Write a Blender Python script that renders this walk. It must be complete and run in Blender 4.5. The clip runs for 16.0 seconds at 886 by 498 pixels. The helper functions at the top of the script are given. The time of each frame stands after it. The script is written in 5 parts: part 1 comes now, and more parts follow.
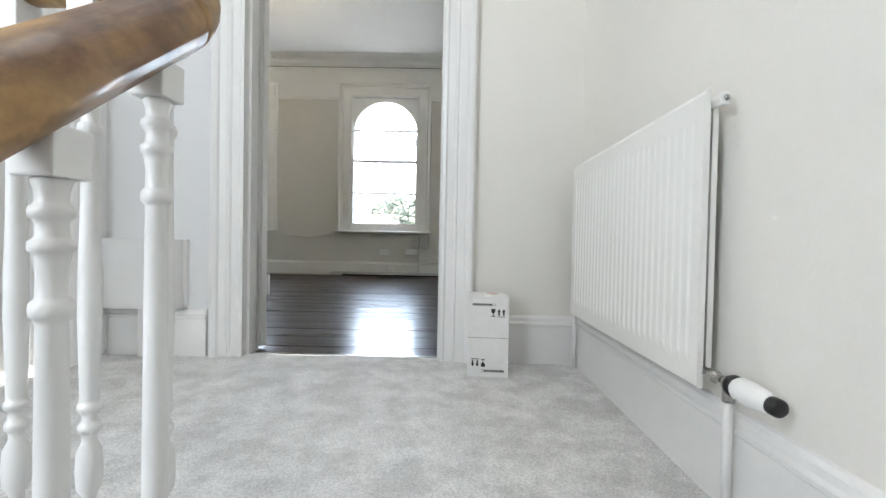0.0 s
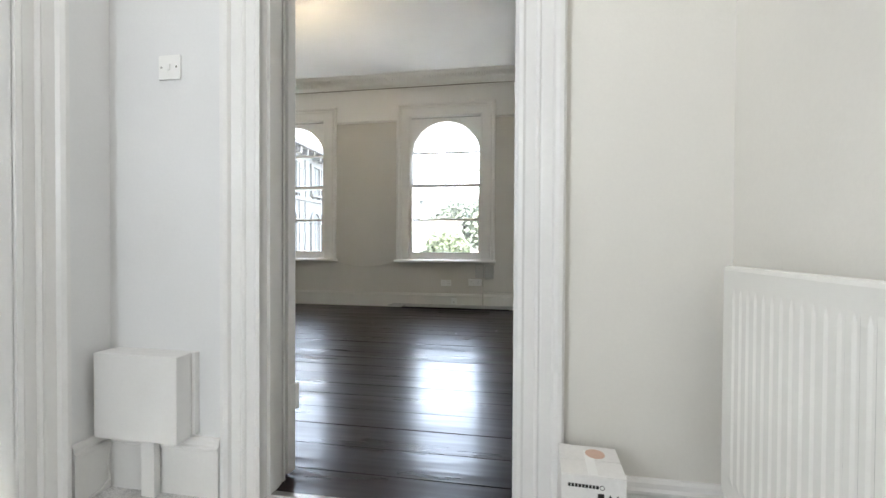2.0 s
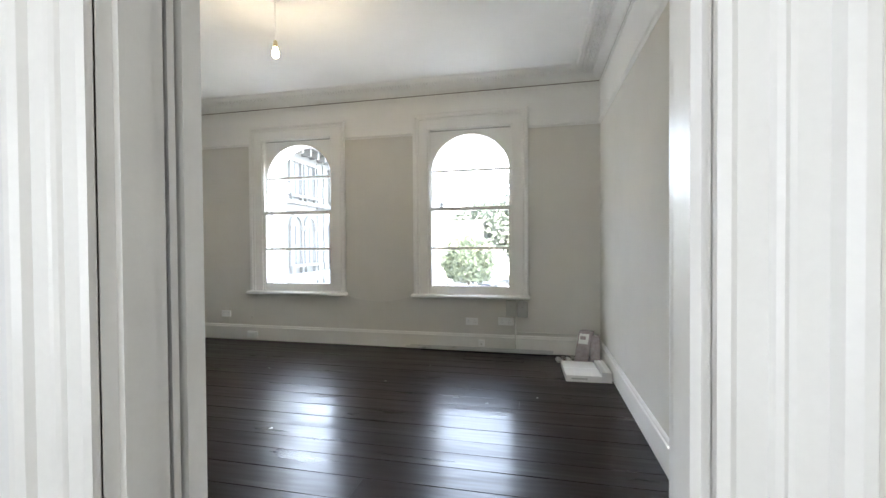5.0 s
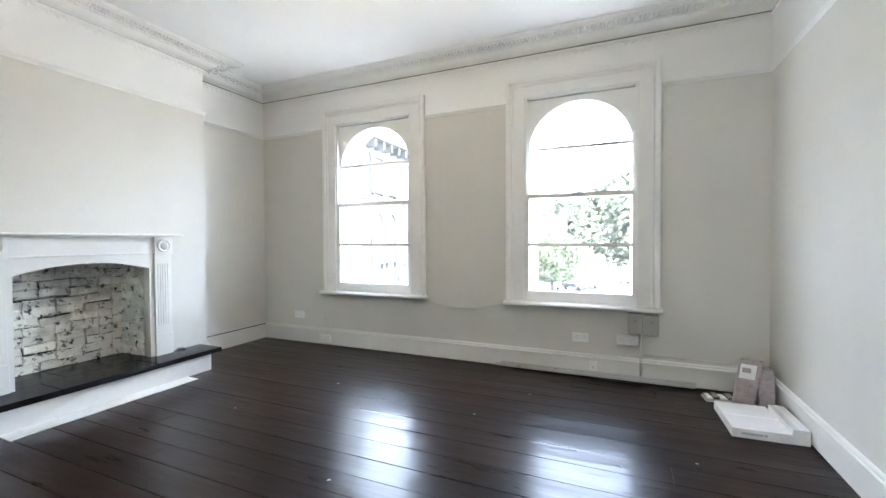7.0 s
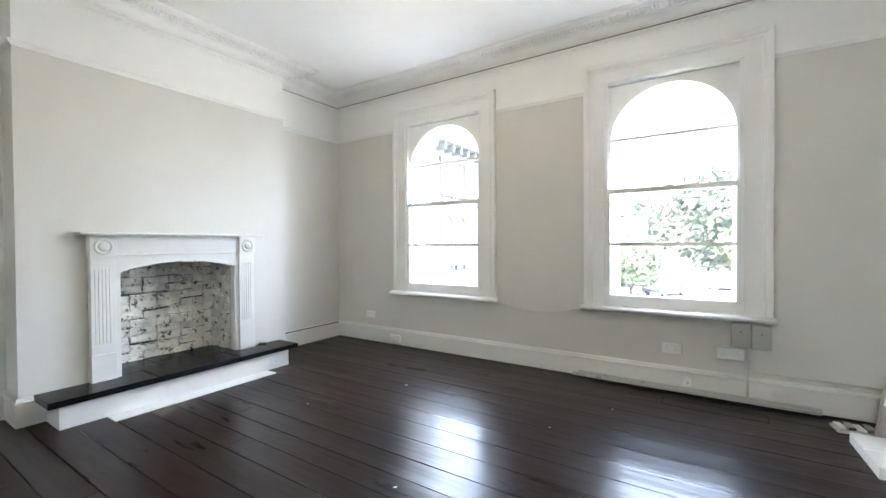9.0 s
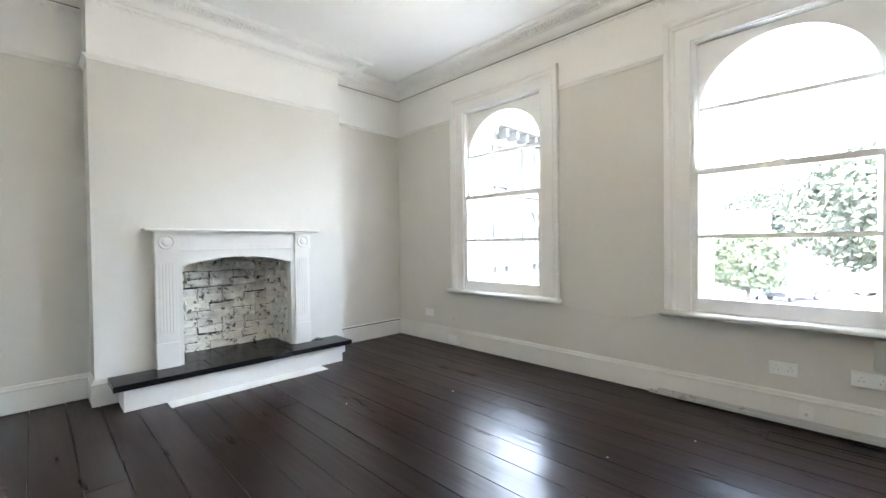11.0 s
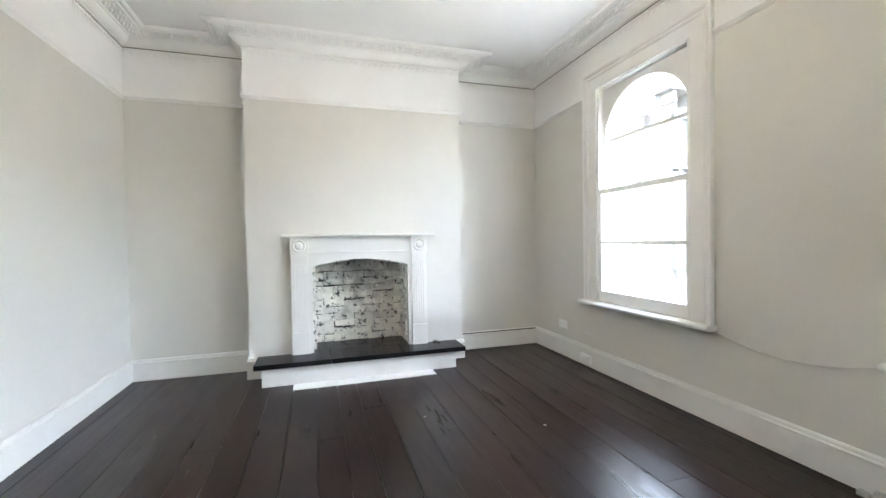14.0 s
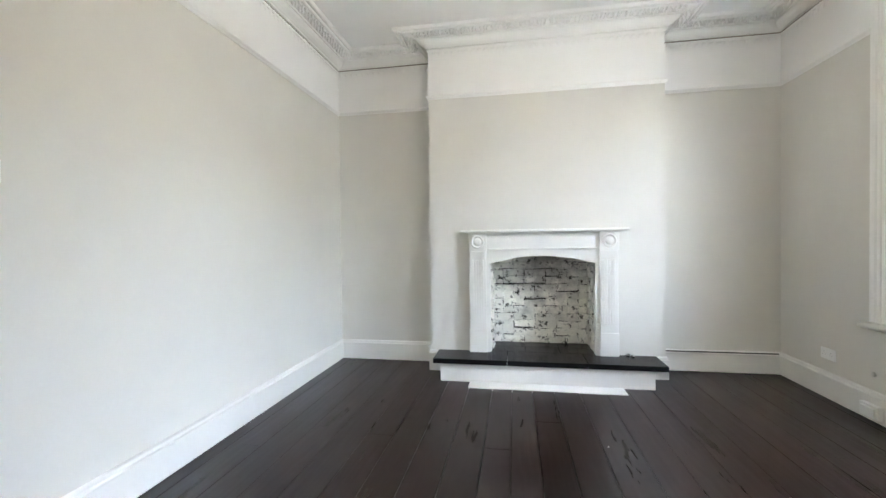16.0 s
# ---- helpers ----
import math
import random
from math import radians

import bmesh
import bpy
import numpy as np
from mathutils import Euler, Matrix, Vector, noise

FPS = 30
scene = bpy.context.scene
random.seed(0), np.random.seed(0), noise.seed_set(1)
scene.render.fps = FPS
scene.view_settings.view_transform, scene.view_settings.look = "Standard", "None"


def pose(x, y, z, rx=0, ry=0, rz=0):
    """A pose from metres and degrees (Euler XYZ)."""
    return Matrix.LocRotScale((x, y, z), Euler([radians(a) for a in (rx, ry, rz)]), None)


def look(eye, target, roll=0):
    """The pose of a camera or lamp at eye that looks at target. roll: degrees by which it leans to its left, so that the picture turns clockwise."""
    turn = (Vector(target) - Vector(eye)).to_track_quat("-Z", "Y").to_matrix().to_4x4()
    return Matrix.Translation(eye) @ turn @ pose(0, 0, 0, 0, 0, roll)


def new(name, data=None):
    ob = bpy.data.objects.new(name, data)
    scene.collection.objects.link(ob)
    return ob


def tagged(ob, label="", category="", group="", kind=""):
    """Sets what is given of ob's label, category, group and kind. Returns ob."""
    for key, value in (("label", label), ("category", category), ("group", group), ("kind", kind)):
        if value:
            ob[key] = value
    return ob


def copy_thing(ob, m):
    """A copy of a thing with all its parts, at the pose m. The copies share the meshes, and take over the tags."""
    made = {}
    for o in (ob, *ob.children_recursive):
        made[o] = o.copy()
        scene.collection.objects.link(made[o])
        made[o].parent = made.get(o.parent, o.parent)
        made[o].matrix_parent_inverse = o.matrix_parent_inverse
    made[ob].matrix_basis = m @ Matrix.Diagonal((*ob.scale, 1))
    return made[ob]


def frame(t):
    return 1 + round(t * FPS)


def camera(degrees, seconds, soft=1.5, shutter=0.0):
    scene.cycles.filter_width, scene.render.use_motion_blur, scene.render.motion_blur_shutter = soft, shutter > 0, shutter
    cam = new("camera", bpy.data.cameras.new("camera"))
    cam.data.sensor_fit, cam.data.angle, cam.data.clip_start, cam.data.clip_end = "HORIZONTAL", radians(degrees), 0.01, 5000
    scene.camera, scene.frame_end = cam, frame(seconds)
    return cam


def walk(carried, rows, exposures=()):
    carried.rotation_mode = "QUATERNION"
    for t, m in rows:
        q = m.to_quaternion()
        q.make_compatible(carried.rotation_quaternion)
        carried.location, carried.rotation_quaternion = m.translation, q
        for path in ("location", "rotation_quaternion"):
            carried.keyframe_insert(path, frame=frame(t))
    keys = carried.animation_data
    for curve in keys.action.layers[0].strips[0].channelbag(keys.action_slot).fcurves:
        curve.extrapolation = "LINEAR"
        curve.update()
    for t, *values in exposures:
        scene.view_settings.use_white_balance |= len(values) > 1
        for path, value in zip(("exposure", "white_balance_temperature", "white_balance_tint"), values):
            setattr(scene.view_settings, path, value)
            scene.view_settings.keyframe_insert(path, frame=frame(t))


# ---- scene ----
cam = camera(94.2, 16.0)
PATH = [
    (0, (0.051, 0.249, 0.533), (0.026, 2.249, 0.497), 1.1),
    (0.5, (0.064, 0.382, 0.625), (-0.05, 2.378, 0.593), 0.8),
    (1, (0.053, 0.51, 0.727), (-0.144, 2.5, 0.696), 0.6),
    (1.5, (0.013, 0.633, 0.862), (-0.26, 2.615, 0.833), 0.4),
    (2, (0.005, 0.752, 0.906), (-0.327, 2.724, 0.88), 0.3),
    (2.5, (-0.014, 0.836, 1.008), (-0.395, 2.8, 0.991), 0.3),
    (3, (-0.12, 0.994, 1.073), (-0.523, 2.953, 1.05), -0.0),
    (3.5, (-0.127, 1.111, 1.179), (-0.54, 3.068, 1.155), -0.1),
    (4, (-0.107, 1.234, 1.272), (-0.527, 3.191, 1.245), -0.1),
    (4.2, (-0.115, 1.275, 1.287), (-0.533, 3.233, 1.264), -0.3),
    (6.3, (-0.429, 2.187, 1.313), (-1.017, 4.098, 1.255), -0.3),
    (6.5, (-0.493, 2.283, 1.301), (-1.143, 4.173, 1.246), -0.4),
    (7, (-0.558, 2.331, 1.292), (-1.35, 4.167, 1.249), -0.3),
    (7.5, (-0.571, 2.32, 1.316), (-1.496, 4.093, 1.271), -0.3),
    (8, (-0.58, 2.327, 1.291), (-1.591, 4.052, 1.257), -0.4),
    (8.2, (-0.596, 2.35, 1.285), (-1.628, 4.063, 1.254), -0.4),
    (10.3, (-0.647, 2.72, 1.226), (-1.89, 4.286, 1.2), -0.7),
    (10.5, (-0.614, 2.773, 1.225), (-1.902, 4.303, 1.2), -0.8),
    (11, (-0.563, 2.935, 1.221), (-1.982, 4.344, 1.189), -0.7),
    (11.5, (-0.529, 3.121, 1.222), (-2.075, 4.39, 1.192), -0.7),
    (12, (-0.434, 3.223, 1.258), (-2.073, 4.368, 1.226), -0.7),
    (12.5, (-0.361, 3.36, 1.257), (-2.083, 4.377, 1.228), -0.8),
    (13, (-0.415, 3.477, 1.254), (-2.189, 4.398, 1.217), -0.8),
    (13.5, (-0.429, 3.69, 1.247), (-2.276, 4.456, 1.212), -0.9),
    (14, (-0.409, 3.876, 1.282), (-2.322, 4.459, 1.242), -0.9),
    (14.5, (-0.443, 3.954, 1.252), (-2.403, 4.352, 1.221), -0.8),
    (15, (-0.545, 4.073, 1.257), (-2.539, 4.239, 1.228), -0.9),
    (15.5, (-0.653, 4.15, 1.233), (-2.65, 4.033, 1.212), -0.9),
    (16, (-0.694, 4.053, 1.252), (-2.664, 3.709, 1.22), -0.7),
]
walk(cam, [(t, look(eye, target, roll)) for t, eye, target, roll in PATH], [(0.0, 5.74, 6460, 10), (2.0, 5.74, 6650, 10), (4.2, 5.7, 6720, 10), (6.3, 6.38, 6200, 10), (11.0, 6.49, 6340, 10), (14.0, 6.55, 6390, 10), (16.0, 6.47, 6450, 10)])

# ---- world, sun, large lights ----
SUN_ELEVATION, SUN_TURN = radians(42), radians(235)
world = bpy.data.worlds.new("sky")
world.use_nodes = True
scene.world = world
sky = world.node_tree.nodes.new("ShaderNodeTexSky")
sky.sky_type, sky.sun_disc = "NISHITA", False
sky.sun_elevation, sky.sun_rotation = SUN_ELEVATION, SUN_TURN
sky.air_density, sky.dust_density, sky.ozone_density = 0.9, 5.0, 1.0
haze = world.node_tree.nodes.new("ShaderNodeHueSaturation")
haze.inputs["Saturation"].default_value = 0.6
world.node_tree.links.new(sky.outputs[0], haze.inputs["Color"])
world.node_tree.links.new(haze.outputs[0], world.node_tree.nodes["Background"].inputs[0])
world.node_tree.nodes["Background"].inputs[1].default_value = 0.15


def lamp(name, kind, m, energy, colour=(1, 1, 1), **more):
    data = bpy.data.lights.new(name, kind)
    data.energy, data.color = energy, colour
    for key, value in more.items():
        if key == "size":
            data.shape, data.size, data.size_y = "RECTANGLE", value[0], value[1]
        if key == "angle":
            data.angle = value
        if key == "radius":
            data.shadow_soft_size = value
    ob = new(name, data)
    ob.matrix_world = m
    return ob


lamp("sun", "SUN", look((0, 0, 0), (math.sin(SUN_TURN) * -1.0, math.cos(SUN_TURN) * -1.0, -math.tan(SUN_ELEVATION))), 0.5, (1.0, 0.95, 0.88), angle=radians(10))
# daylight in the opening of the unseen stair window
lamp("stair_window_light", "AREA", look((-1.50, -0.45, 1.35), (-0.5, 1.4, 0.85)), 0.95, (0.86, 0.93, 1.0), size=(1.1, 1.5))
# added fill lamp below the closed landing ceiling, no source there
lamp("landing_fill_lamp", "AREA", look((-0.45, 0.95, 3.17), (-0.45, 0.95, 0)), 0.27, (1.0, 0.98, 0.945), size=(1.3, 1.6))

# the lit bulb of the pendant
lamp("bulb_light", "POINT", pose(-2.13, 4.40, 2.715), 0.09, (1.0, 0.84, 0.62), radius=0.025)


# ---- materials ----
def material(name, colour, rough=0.5, metal=0.0, grain=0.04, grain_scale=90.0, stain=0.05, stain_scale=2.2, bump=0.05, bump_scale=220.0,
             stretch=(1, 1, 1), coat=0.0, coat_rough=0.08, spec=0.5, rough_var=0.08, per_object=0.0, wave=0.0, wave_scale=6.0, emit=None, second=None):
    m = bpy.data.materials.new(name)
    m.use_nodes = True
    nt = m.node_tree
    n, L = nt.nodes, nt.links
    b = n["Principled BSDF"]
    co = n.new("ShaderNodeTexCoord")
    mp = n.new("ShaderNodeMapping")
    mp.inputs["Scale"].default_value = stretch
    geo = n.new("ShaderNodeNewGeometry")
    L.new(geo.outputs["Position"], mp.inputs["Vector"])

    def tex(scale, detail=4.0, rough_=0.6):
        t = n.new("ShaderNodeTexNoise")
        t.inputs["Scale"].default_value, t.inputs["Detail"].default_value, t.inputs["Roughness"].default_value = scale, detail, rough_
        L.new(mp.outputs[0], t.inputs["Vector"])
        return t.outputs["Fac"]

    def ramp(src, lo, hi, frm=0.3, to=0.7):
        r = n.new("ShaderNodeMapRange")
        r.inputs["From Min"].default_value, r.inputs["From Max"].default_value = frm, to
        r.inputs["To Min"].default_value, r.inputs["To Max"].default_value = lo, hi
        L.new(src, r.inputs["Value"])
        return r.outputs[0]

    def mul(a, c):
        x = n.new("ShaderNodeMath")
        x.operation = "MULTIPLY"
        L.new(a, x.inputs[0])
        if isinstance(c, float):
            x.inputs[1].default_value = c
        else:
            L.new(c, x.inputs[1])
        return x.outputs[0]

    value = mul(ramp(tex(grain_scale), 1 - grain, 1 + grain), ramp(tex(stain_scale, 5), 1 - stain, 1 + stain))
    if per_object:
        info = n.new("ShaderNodeObjectInfo")
        value = mul(value, ramp(info.outputs["Random"], 1 - per_object, 1 + per_object, 0, 1))
    hsv = n.new("ShaderNodeHueSaturation")
    if second:
        mix = n.new("ShaderNodeMix")
        mix.data_type = "RGBA"
        mix.inputs["A"].default_value, mix.inputs["B"].default_value = (*colour, 1), (*second[0], 1)
        L.new(ramp(tex(second[1], 6, 0.65), 0, 1, second[2], second[3]), mix.inputs["Factor"])
        L.new(mix.outputs["Result"], hsv.inputs["Color"])
    else:
        hsv.inputs["Color"].default_value = (*colour, 1)
    L.new(value, hsv.inputs["Value"])
    L.new(hsv.outputs[0], b.inputs["Base Color"])
    L.new(ramp(tex(stain_scale * 3.1), max(0.02, rough - rough_var), rough + rough_var), b.inputs["Roughness"])
    b.inputs["Metallic"].default_value = metal
    b.inputs["Specular IOR Level"].default_value = spec
    b.inputs["Coat Weight"].default_value = coat
    b.inputs["Coat Roughness"].default_value = coat_rough
    last = None
    for strength, scale, dist in ((bump, bump_scale, 0.002), (wave, wave_scale, 0.02)):
        if strength:
            bp = n.new("ShaderNodeBump")
            bp.inputs["Strength"].default_value, bp.inputs["Distance"].default_value = strength, dist
            L.new(tex(scale, 3.0), bp.inputs["Height"])
            if last:
                L.new(last, bp.inputs["Normal"])
            last = bp.outputs[0]
    if last:
        L.new(last, b.inputs["Normal"])
        L.new(last, b.inputs["Coat Normal"])
    if emit:
        b.inputs["Emission Color"].default_value, b.inputs["Emission Strength"].default_value = (*emit[0], 1), emit[1]
    return m


M = {
    "wall": material("stone_emulsion", (0.71, 0.69, 0.638), 0.75, grain=0.012, stain=0.03, stain_scale=1.3, bump=0.12, bump_scale=160, wave=0.08, wave_scale=3.0),
    "frieze": material("white_emulsion", (0.88, 0.875, 0.85), 0.75, grain=0.012, stain=0.025, stain_scale=1.3, bump=0.12, bump_scale=160, wave=0.08, wave_scale=3.0),
    # two tints of the landing paint: its cool and warm light put into the colour
    "hall": material("hall_emulsion_cool_lit", (0.765, 0.768, 0.768), 0.7, grain=0.012, stain=0.03, stain_scale=1.1, bump=0.14, bump_scale=140, wave=0.12, wave_scale=2.6),
    "hall_warm_lit": material("hall_emulsion_warm_lit", (0.775, 0.755, 0.705), 0.7, grain=0.012, stain=0.03, stain_scale=1.1, bump=0.14, bump_scale=140, wave=0.12, wave_scale=2.6),
    "ceiling": material("ceiling_emulsion", (0.87, 0.866, 0.845), 0.85, grain=0.015, stain=0.04, stain_scale=0.9, bump=0.1, wave=0.1, wave_scale=2.0),
    "gloss": material("white_gloss_paint", (0.88, 0.872, 0.845), 0.45, grain=0.012, stain=0.02, stain_scale=4.0, bump=0.05, bump_scale=90, wave=0.01, wave_scale=14.0, rough_var=0.03, spec=0.3),
    "eggshell": material("eggshell_paint", (0.80, 0.787, 0.75), 0.5, grain=0.012, stain=0.02, stain_scale=4.0, bump=0.05, bump_scale=90, wave=0.01, wave_scale=14.0, rough_var=0.03, spec=0.3),
    "hallgloss": material("old_white_gloss_paint", (0.79, 0.785, 0.77), 0.34, grain=0.012, stain=0.025, stain_scale=5.0, bump=0.06, bump_scale=80, wave=0.012, wave_scale=16.0, rough_var=0.03),
    "radiator": material("radiator_enamel", (0.82, 0.815, 0.78), 0.16, grain=0.008, stain=0.015, bump=0.02, bump_scale=60),
    "board": material("black_brown_floor_paint", (0.013, 0.0058, 0.0050), 0.31, grain=0.12, grain_scale=40, stain=0.10, stain_scale=2.5, bump=0.05, bump_scale=50, stretch=(0.14, 1, 1),
                      per_object=0.25, wave=0.36, wave_scale=4.5, rough_var=0.05, spec=0.17, coat=0.25, coat_rough=0.15),
    # near-black for the shade inside gaps and joints
    "under": material("gap_shade", (0.006, 0.005, 0.005), 0.8),
    "carpet": material("grey_carpet", (0.56, 0.555, 0.545), 0.95, grain=0.24, grain_scale=190, stain=0.06, stain_scale=16.0, bump=1.0, bump_scale=300, spec=0.1, second=((0.73, 0.725, 0.715), 7.5, 0.40, 0.62)),
    "rail": material("varnished_mahogany", (0.17, 0.075, 0.03), 0.42, grain=0.3, grain_scale=60, stain=0.2, stain_scale=9, stretch=(1.6, 0.4, 0.6), bump=0.05, coat=0.15, second=((0.44, 0.27, 0.10), 9.0, 0.36, 0.60)),
    "slate": material("black_painted_hearth", (0.012, 0.012, 0.014), 0.22, grain=0.1, stain=0.15, stain_scale=5, bump=0.04, bump_scale=60, wave=0.03, wave_scale=9, rough_var=0.04, spec=0.16),
    "plastic": material("white_plastic", (0.87, 0.87, 0.85), 0.35, grain=0.01, stain=0.02, bump=0.0),
    "greybox": material("grey_painted_metal", (0.50, 0.50, 0.47), 0.45, grain=0.03, stain=0.06, bump=0.05),
    "trim": material("satin_aluminium", (0.56, 0.56, 0.55), 0.34, metal=0.25, grain=0.03, stain=0.04, bump=0.02),
    "chrome": material("brushed_metal", (0.50, 0.49, 0.47), 0.25, metal=1.0, grain=0.05, stain=0.1, bump=0.05),
    "brass": material("old_brass", (0.45, 0.38, 0.24), 0.35, metal=1.0, grain=0.05, stain=0.15, bump=0.05),
    "black": material("black_plastic", (0.012, 0.012, 0.012), 0.4, grain=0.05, stain=0.05, bump=0.0),
    "ink": material("black_print", (0.01, 0.01, 0.01), 0.6, grain=0.05, stain=0.1, bump=0.0),
    "card": material("white_cardboard", (0.80, 0.79, 0.77), 0.7, grain=0.03, stain=0.04, stain_scale=6, bump=0.15, bump_scale=120),
    "mauve": material("mauve_film_wrapped_pack", (0.36, 0.30, 0.305), 0.3, grain=0.1, stain=0.2, stain_scale=9, bump=0.1, wave=0.35, wave_scale=20, coat=0.5),
    "bulb": material("glowing_bulb", (1, 0.9, 0.7), 0.3, emit=((1.0, 0.80, 0.50), 6.0)),
    "cable": material("painted_cable", (0.62, 0.61, 0.56), 0.5),
}


def glass():
    m = bpy.data.materials.new("window_glass")
    m.use_nodes = True
    n, L = m.node_tree.nodes, m.node_tree.links
    n.remove(n["Principled BSDF"])
    clear, gloss, mix, fr = n.new("ShaderNodeBsdfTransparent"), n.new("ShaderNodeBsdfGlossy"), n.new("ShaderNodeMixShader"), n.new("ShaderNodeLayerWeight")
    curve, scale = n.new("ShaderNodeMath"), n.new("ShaderNodeMath")
    curve.operation, curve.inputs[1].default_value = "POWER", 4.0
    scale.operation, scale.inputs[1].default_value, scale.inputs[2].default_value = "MULTIPLY_ADD", 0.35, 0.03
    L.new(fr.outputs["Facing"], curve.inputs[0]), L.new(curve.outputs[0], scale.inputs[0])
    clear.inputs[0].default_value = (0.96, 0.975, 0.97, 1)
    # translucent share puts the pale glare over the view into the dusty panes
    glare_veil, film = n.new("ShaderNodeBsdfTranslucent"), n.new("ShaderNodeMixShader")
    glare_veil.inputs[0].default_value, film.inputs[0].default_value = (0.9, 0.9, 0.9, 1), 0.010
    L.new(clear.outputs[0], film.inputs[1]), L.new(glare_veil.outputs[0], film.inputs[2])
    gloss.inputs["Roughness"].default_value = 0.02
    L.new(scale.outputs[0], mix.inputs[0]), L.new(film.outputs[0], mix.inputs[1]), L.new(gloss.outputs[0], mix.inputs[2])
    L.new(mix.outputs[0], n["Material Output"].inputs[0])
    return m


M["glass"] = glass()


def sooty(name, colour, dark, scale, frm, to, soot, per_object=0.0):
    """Whitewash with chipped dark patches and a smoke stain that rises up the middle of the fireback."""
    m = material(name, colour, 0.9, grain=0.10, grain_scale=90, stain=0.10, stain_scale=7, bump=0.9, bump_scale=70, per_object=per_object, second=(dark, scale, frm, to))
    n, L = m.node_tree.nodes, m.node_tree.links
    b = n["Principled BSDF"]
    src = b.inputs["Base Color"].links[0].from_socket
    geo, sub, sq, ln, nz, add, rng, mix = [n.new("ShaderNode" + k) for k in ("NewGeometry", "VectorMath", "VectorMath", "VectorMath", "TexNoise", "Math", "MapRange", "Mix")]
    sub.operation, sub.inputs[1].default_value = "SUBTRACT", (-5.0, 4.33, 1.05)
    sq.operation, sq.inputs[1].default_value = "MULTIPLY", (0.4, 1.55, 1.0)
    ln.operation = "LENGTH"
    nz.inputs["Scale"].default_value, nz.inputs["Detail"].default_value = 9.0, 5.0
    add.operation, add.inputs[2].default_value = "MULTIPLY_ADD", 0.0
    add.inputs[1].default_value = -1.5
    L.new(geo.outputs["Position"], sub.inputs[0]), L.new(sub.outputs[0], sq.inputs[0]), L.new(sq.outputs[0], ln.inputs[0])
    L.new(geo.outputs["Position"], nz.inputs["Vector"]), L.new(nz.outputs["Fac"], add.inputs[0]), L.new(ln.outputs["Value"], add.inputs[2])
    rng.inputs["From Min"].default_value, rng.inputs["From Max"].default_value = -0.72, -0.10
    rng.inputs["To Min"].default_value, rng.inputs["To Max"].default_value = soot, 0.0
    L.new(add.outputs[0], rng.inputs["Value"])
    mix.data_type = "RGBA"
    L.new(rng.outputs[0], mix.inputs["Factor"]), L.new(src, mix.inputs["A"])
    mix.inputs["B"].default_value = (0.05, 0.047, 0.043, 1)
    L.new(mix.outputs["Result"], b.inputs["Base Color"])
    return m


M["brick"] = sooty("sooty_whitewashed_brick", (0.83, 0.805, 0.74), (0.04, 0.037, 0.033), 17.0, 0.55, 0.64, 0.50, 0.10)
M["mortar"] = sooty("sooty_mortar", (0.70, 0.675, 0.61), (0.012, 0.011, 0.010), 15.0, 0.42, 0.50, 0.9)


# ---- mesh helpers ----
def box(bm, x0, x1, y0, y1, z0, z1, mat=0, bevel=0.0):
    v = [bm.verts.new((x, y, z)) for x in (x0, x1) for y in (y0, y1) for z in (z0, z1)]
    fs = [bm.faces.new([v[i] for i in q]) for q in ((0, 1, 3, 2), (4, 6, 7, 5), (0, 4, 5, 1), (2, 3, 7, 6), (0, 2, 6, 4), (1, 5, 7, 3))]
    for f in fs:
        f.material_index = mat
    if bevel:
        es = list({e for f in fs for e in f.edges})
        r = bmesh.ops.bevel(bm, geom=es, offset=bevel, segments=2, affect="EDGES", profile=0.6)
        for f in r["faces"]:
            f.material_index = mat
    return v


def sweep(bm, pts, profile, to3d, closed=False, caps=True, smooth=False):
    """Runs a profile of (out, up) pairs along a 2D line with mitred corners; out is to the left of the line's way."""
    pts = [Vector(p) for p in pts]
    k = len(pts)
    rows = []
    for i, p in enumerate(pts):
        dirs = []
        if closed or i > 0:
            dirs.append((p - pts[i - 1]).normalized())
        if closed or i < k - 1:
            dirs.append((pts[(i + 1) % k] - p).normalized())
        ns = [Vector((-d.y, d.x)) for d in dirs]
        n = sum(ns, Vector((0, 0)))
        n = n / max(1e-6, n.dot(ns[0]))
        rows.append([bm.verts.new(to3d(p + n * a, b)) for a, b in profile])
    for i in range(k if closed else k - 1):
        a, b = rows[i], rows[(i + 1) % k]
        for j in range(len(profile) - 1):
            f = bm.faces.new((a[j], b[j], b[j + 1], a[j + 1]))
            f.smooth = smooth
    if caps and not closed:
        for r in (rows[0], rows[-1]):
            bm.faces.new(r)
    return rows


def lathe(bm, profile, centre=(0, 0, 0), segs=16, axis="z", smooth=True):
    """profile: (radius, height) pairs."""
    rings = []
    for r, h in profile:
        ring = []
        for i in range(segs):
            a = 2 * math.pi * i / segs
            u, w = r * math.cos(a), r * math.sin(a)
            p = {"z": (u, w, h), "y": (u, h, w), "x": (h, u, w)}[axis]
            ring.append(bm.verts.new(Vector(p) + Vector(centre)))
        rings.append(ring)
    for a, b in zip(rings, rings[1:]):
        for i in range(segs):
            f = bm.faces.new((a[i], a[(i + 1) % segs], b[(i + 1) % segs], b[i]))
            f.smooth = smooth
    bm.faces.new(rings[0]), bm.faces.new(rings[-1])


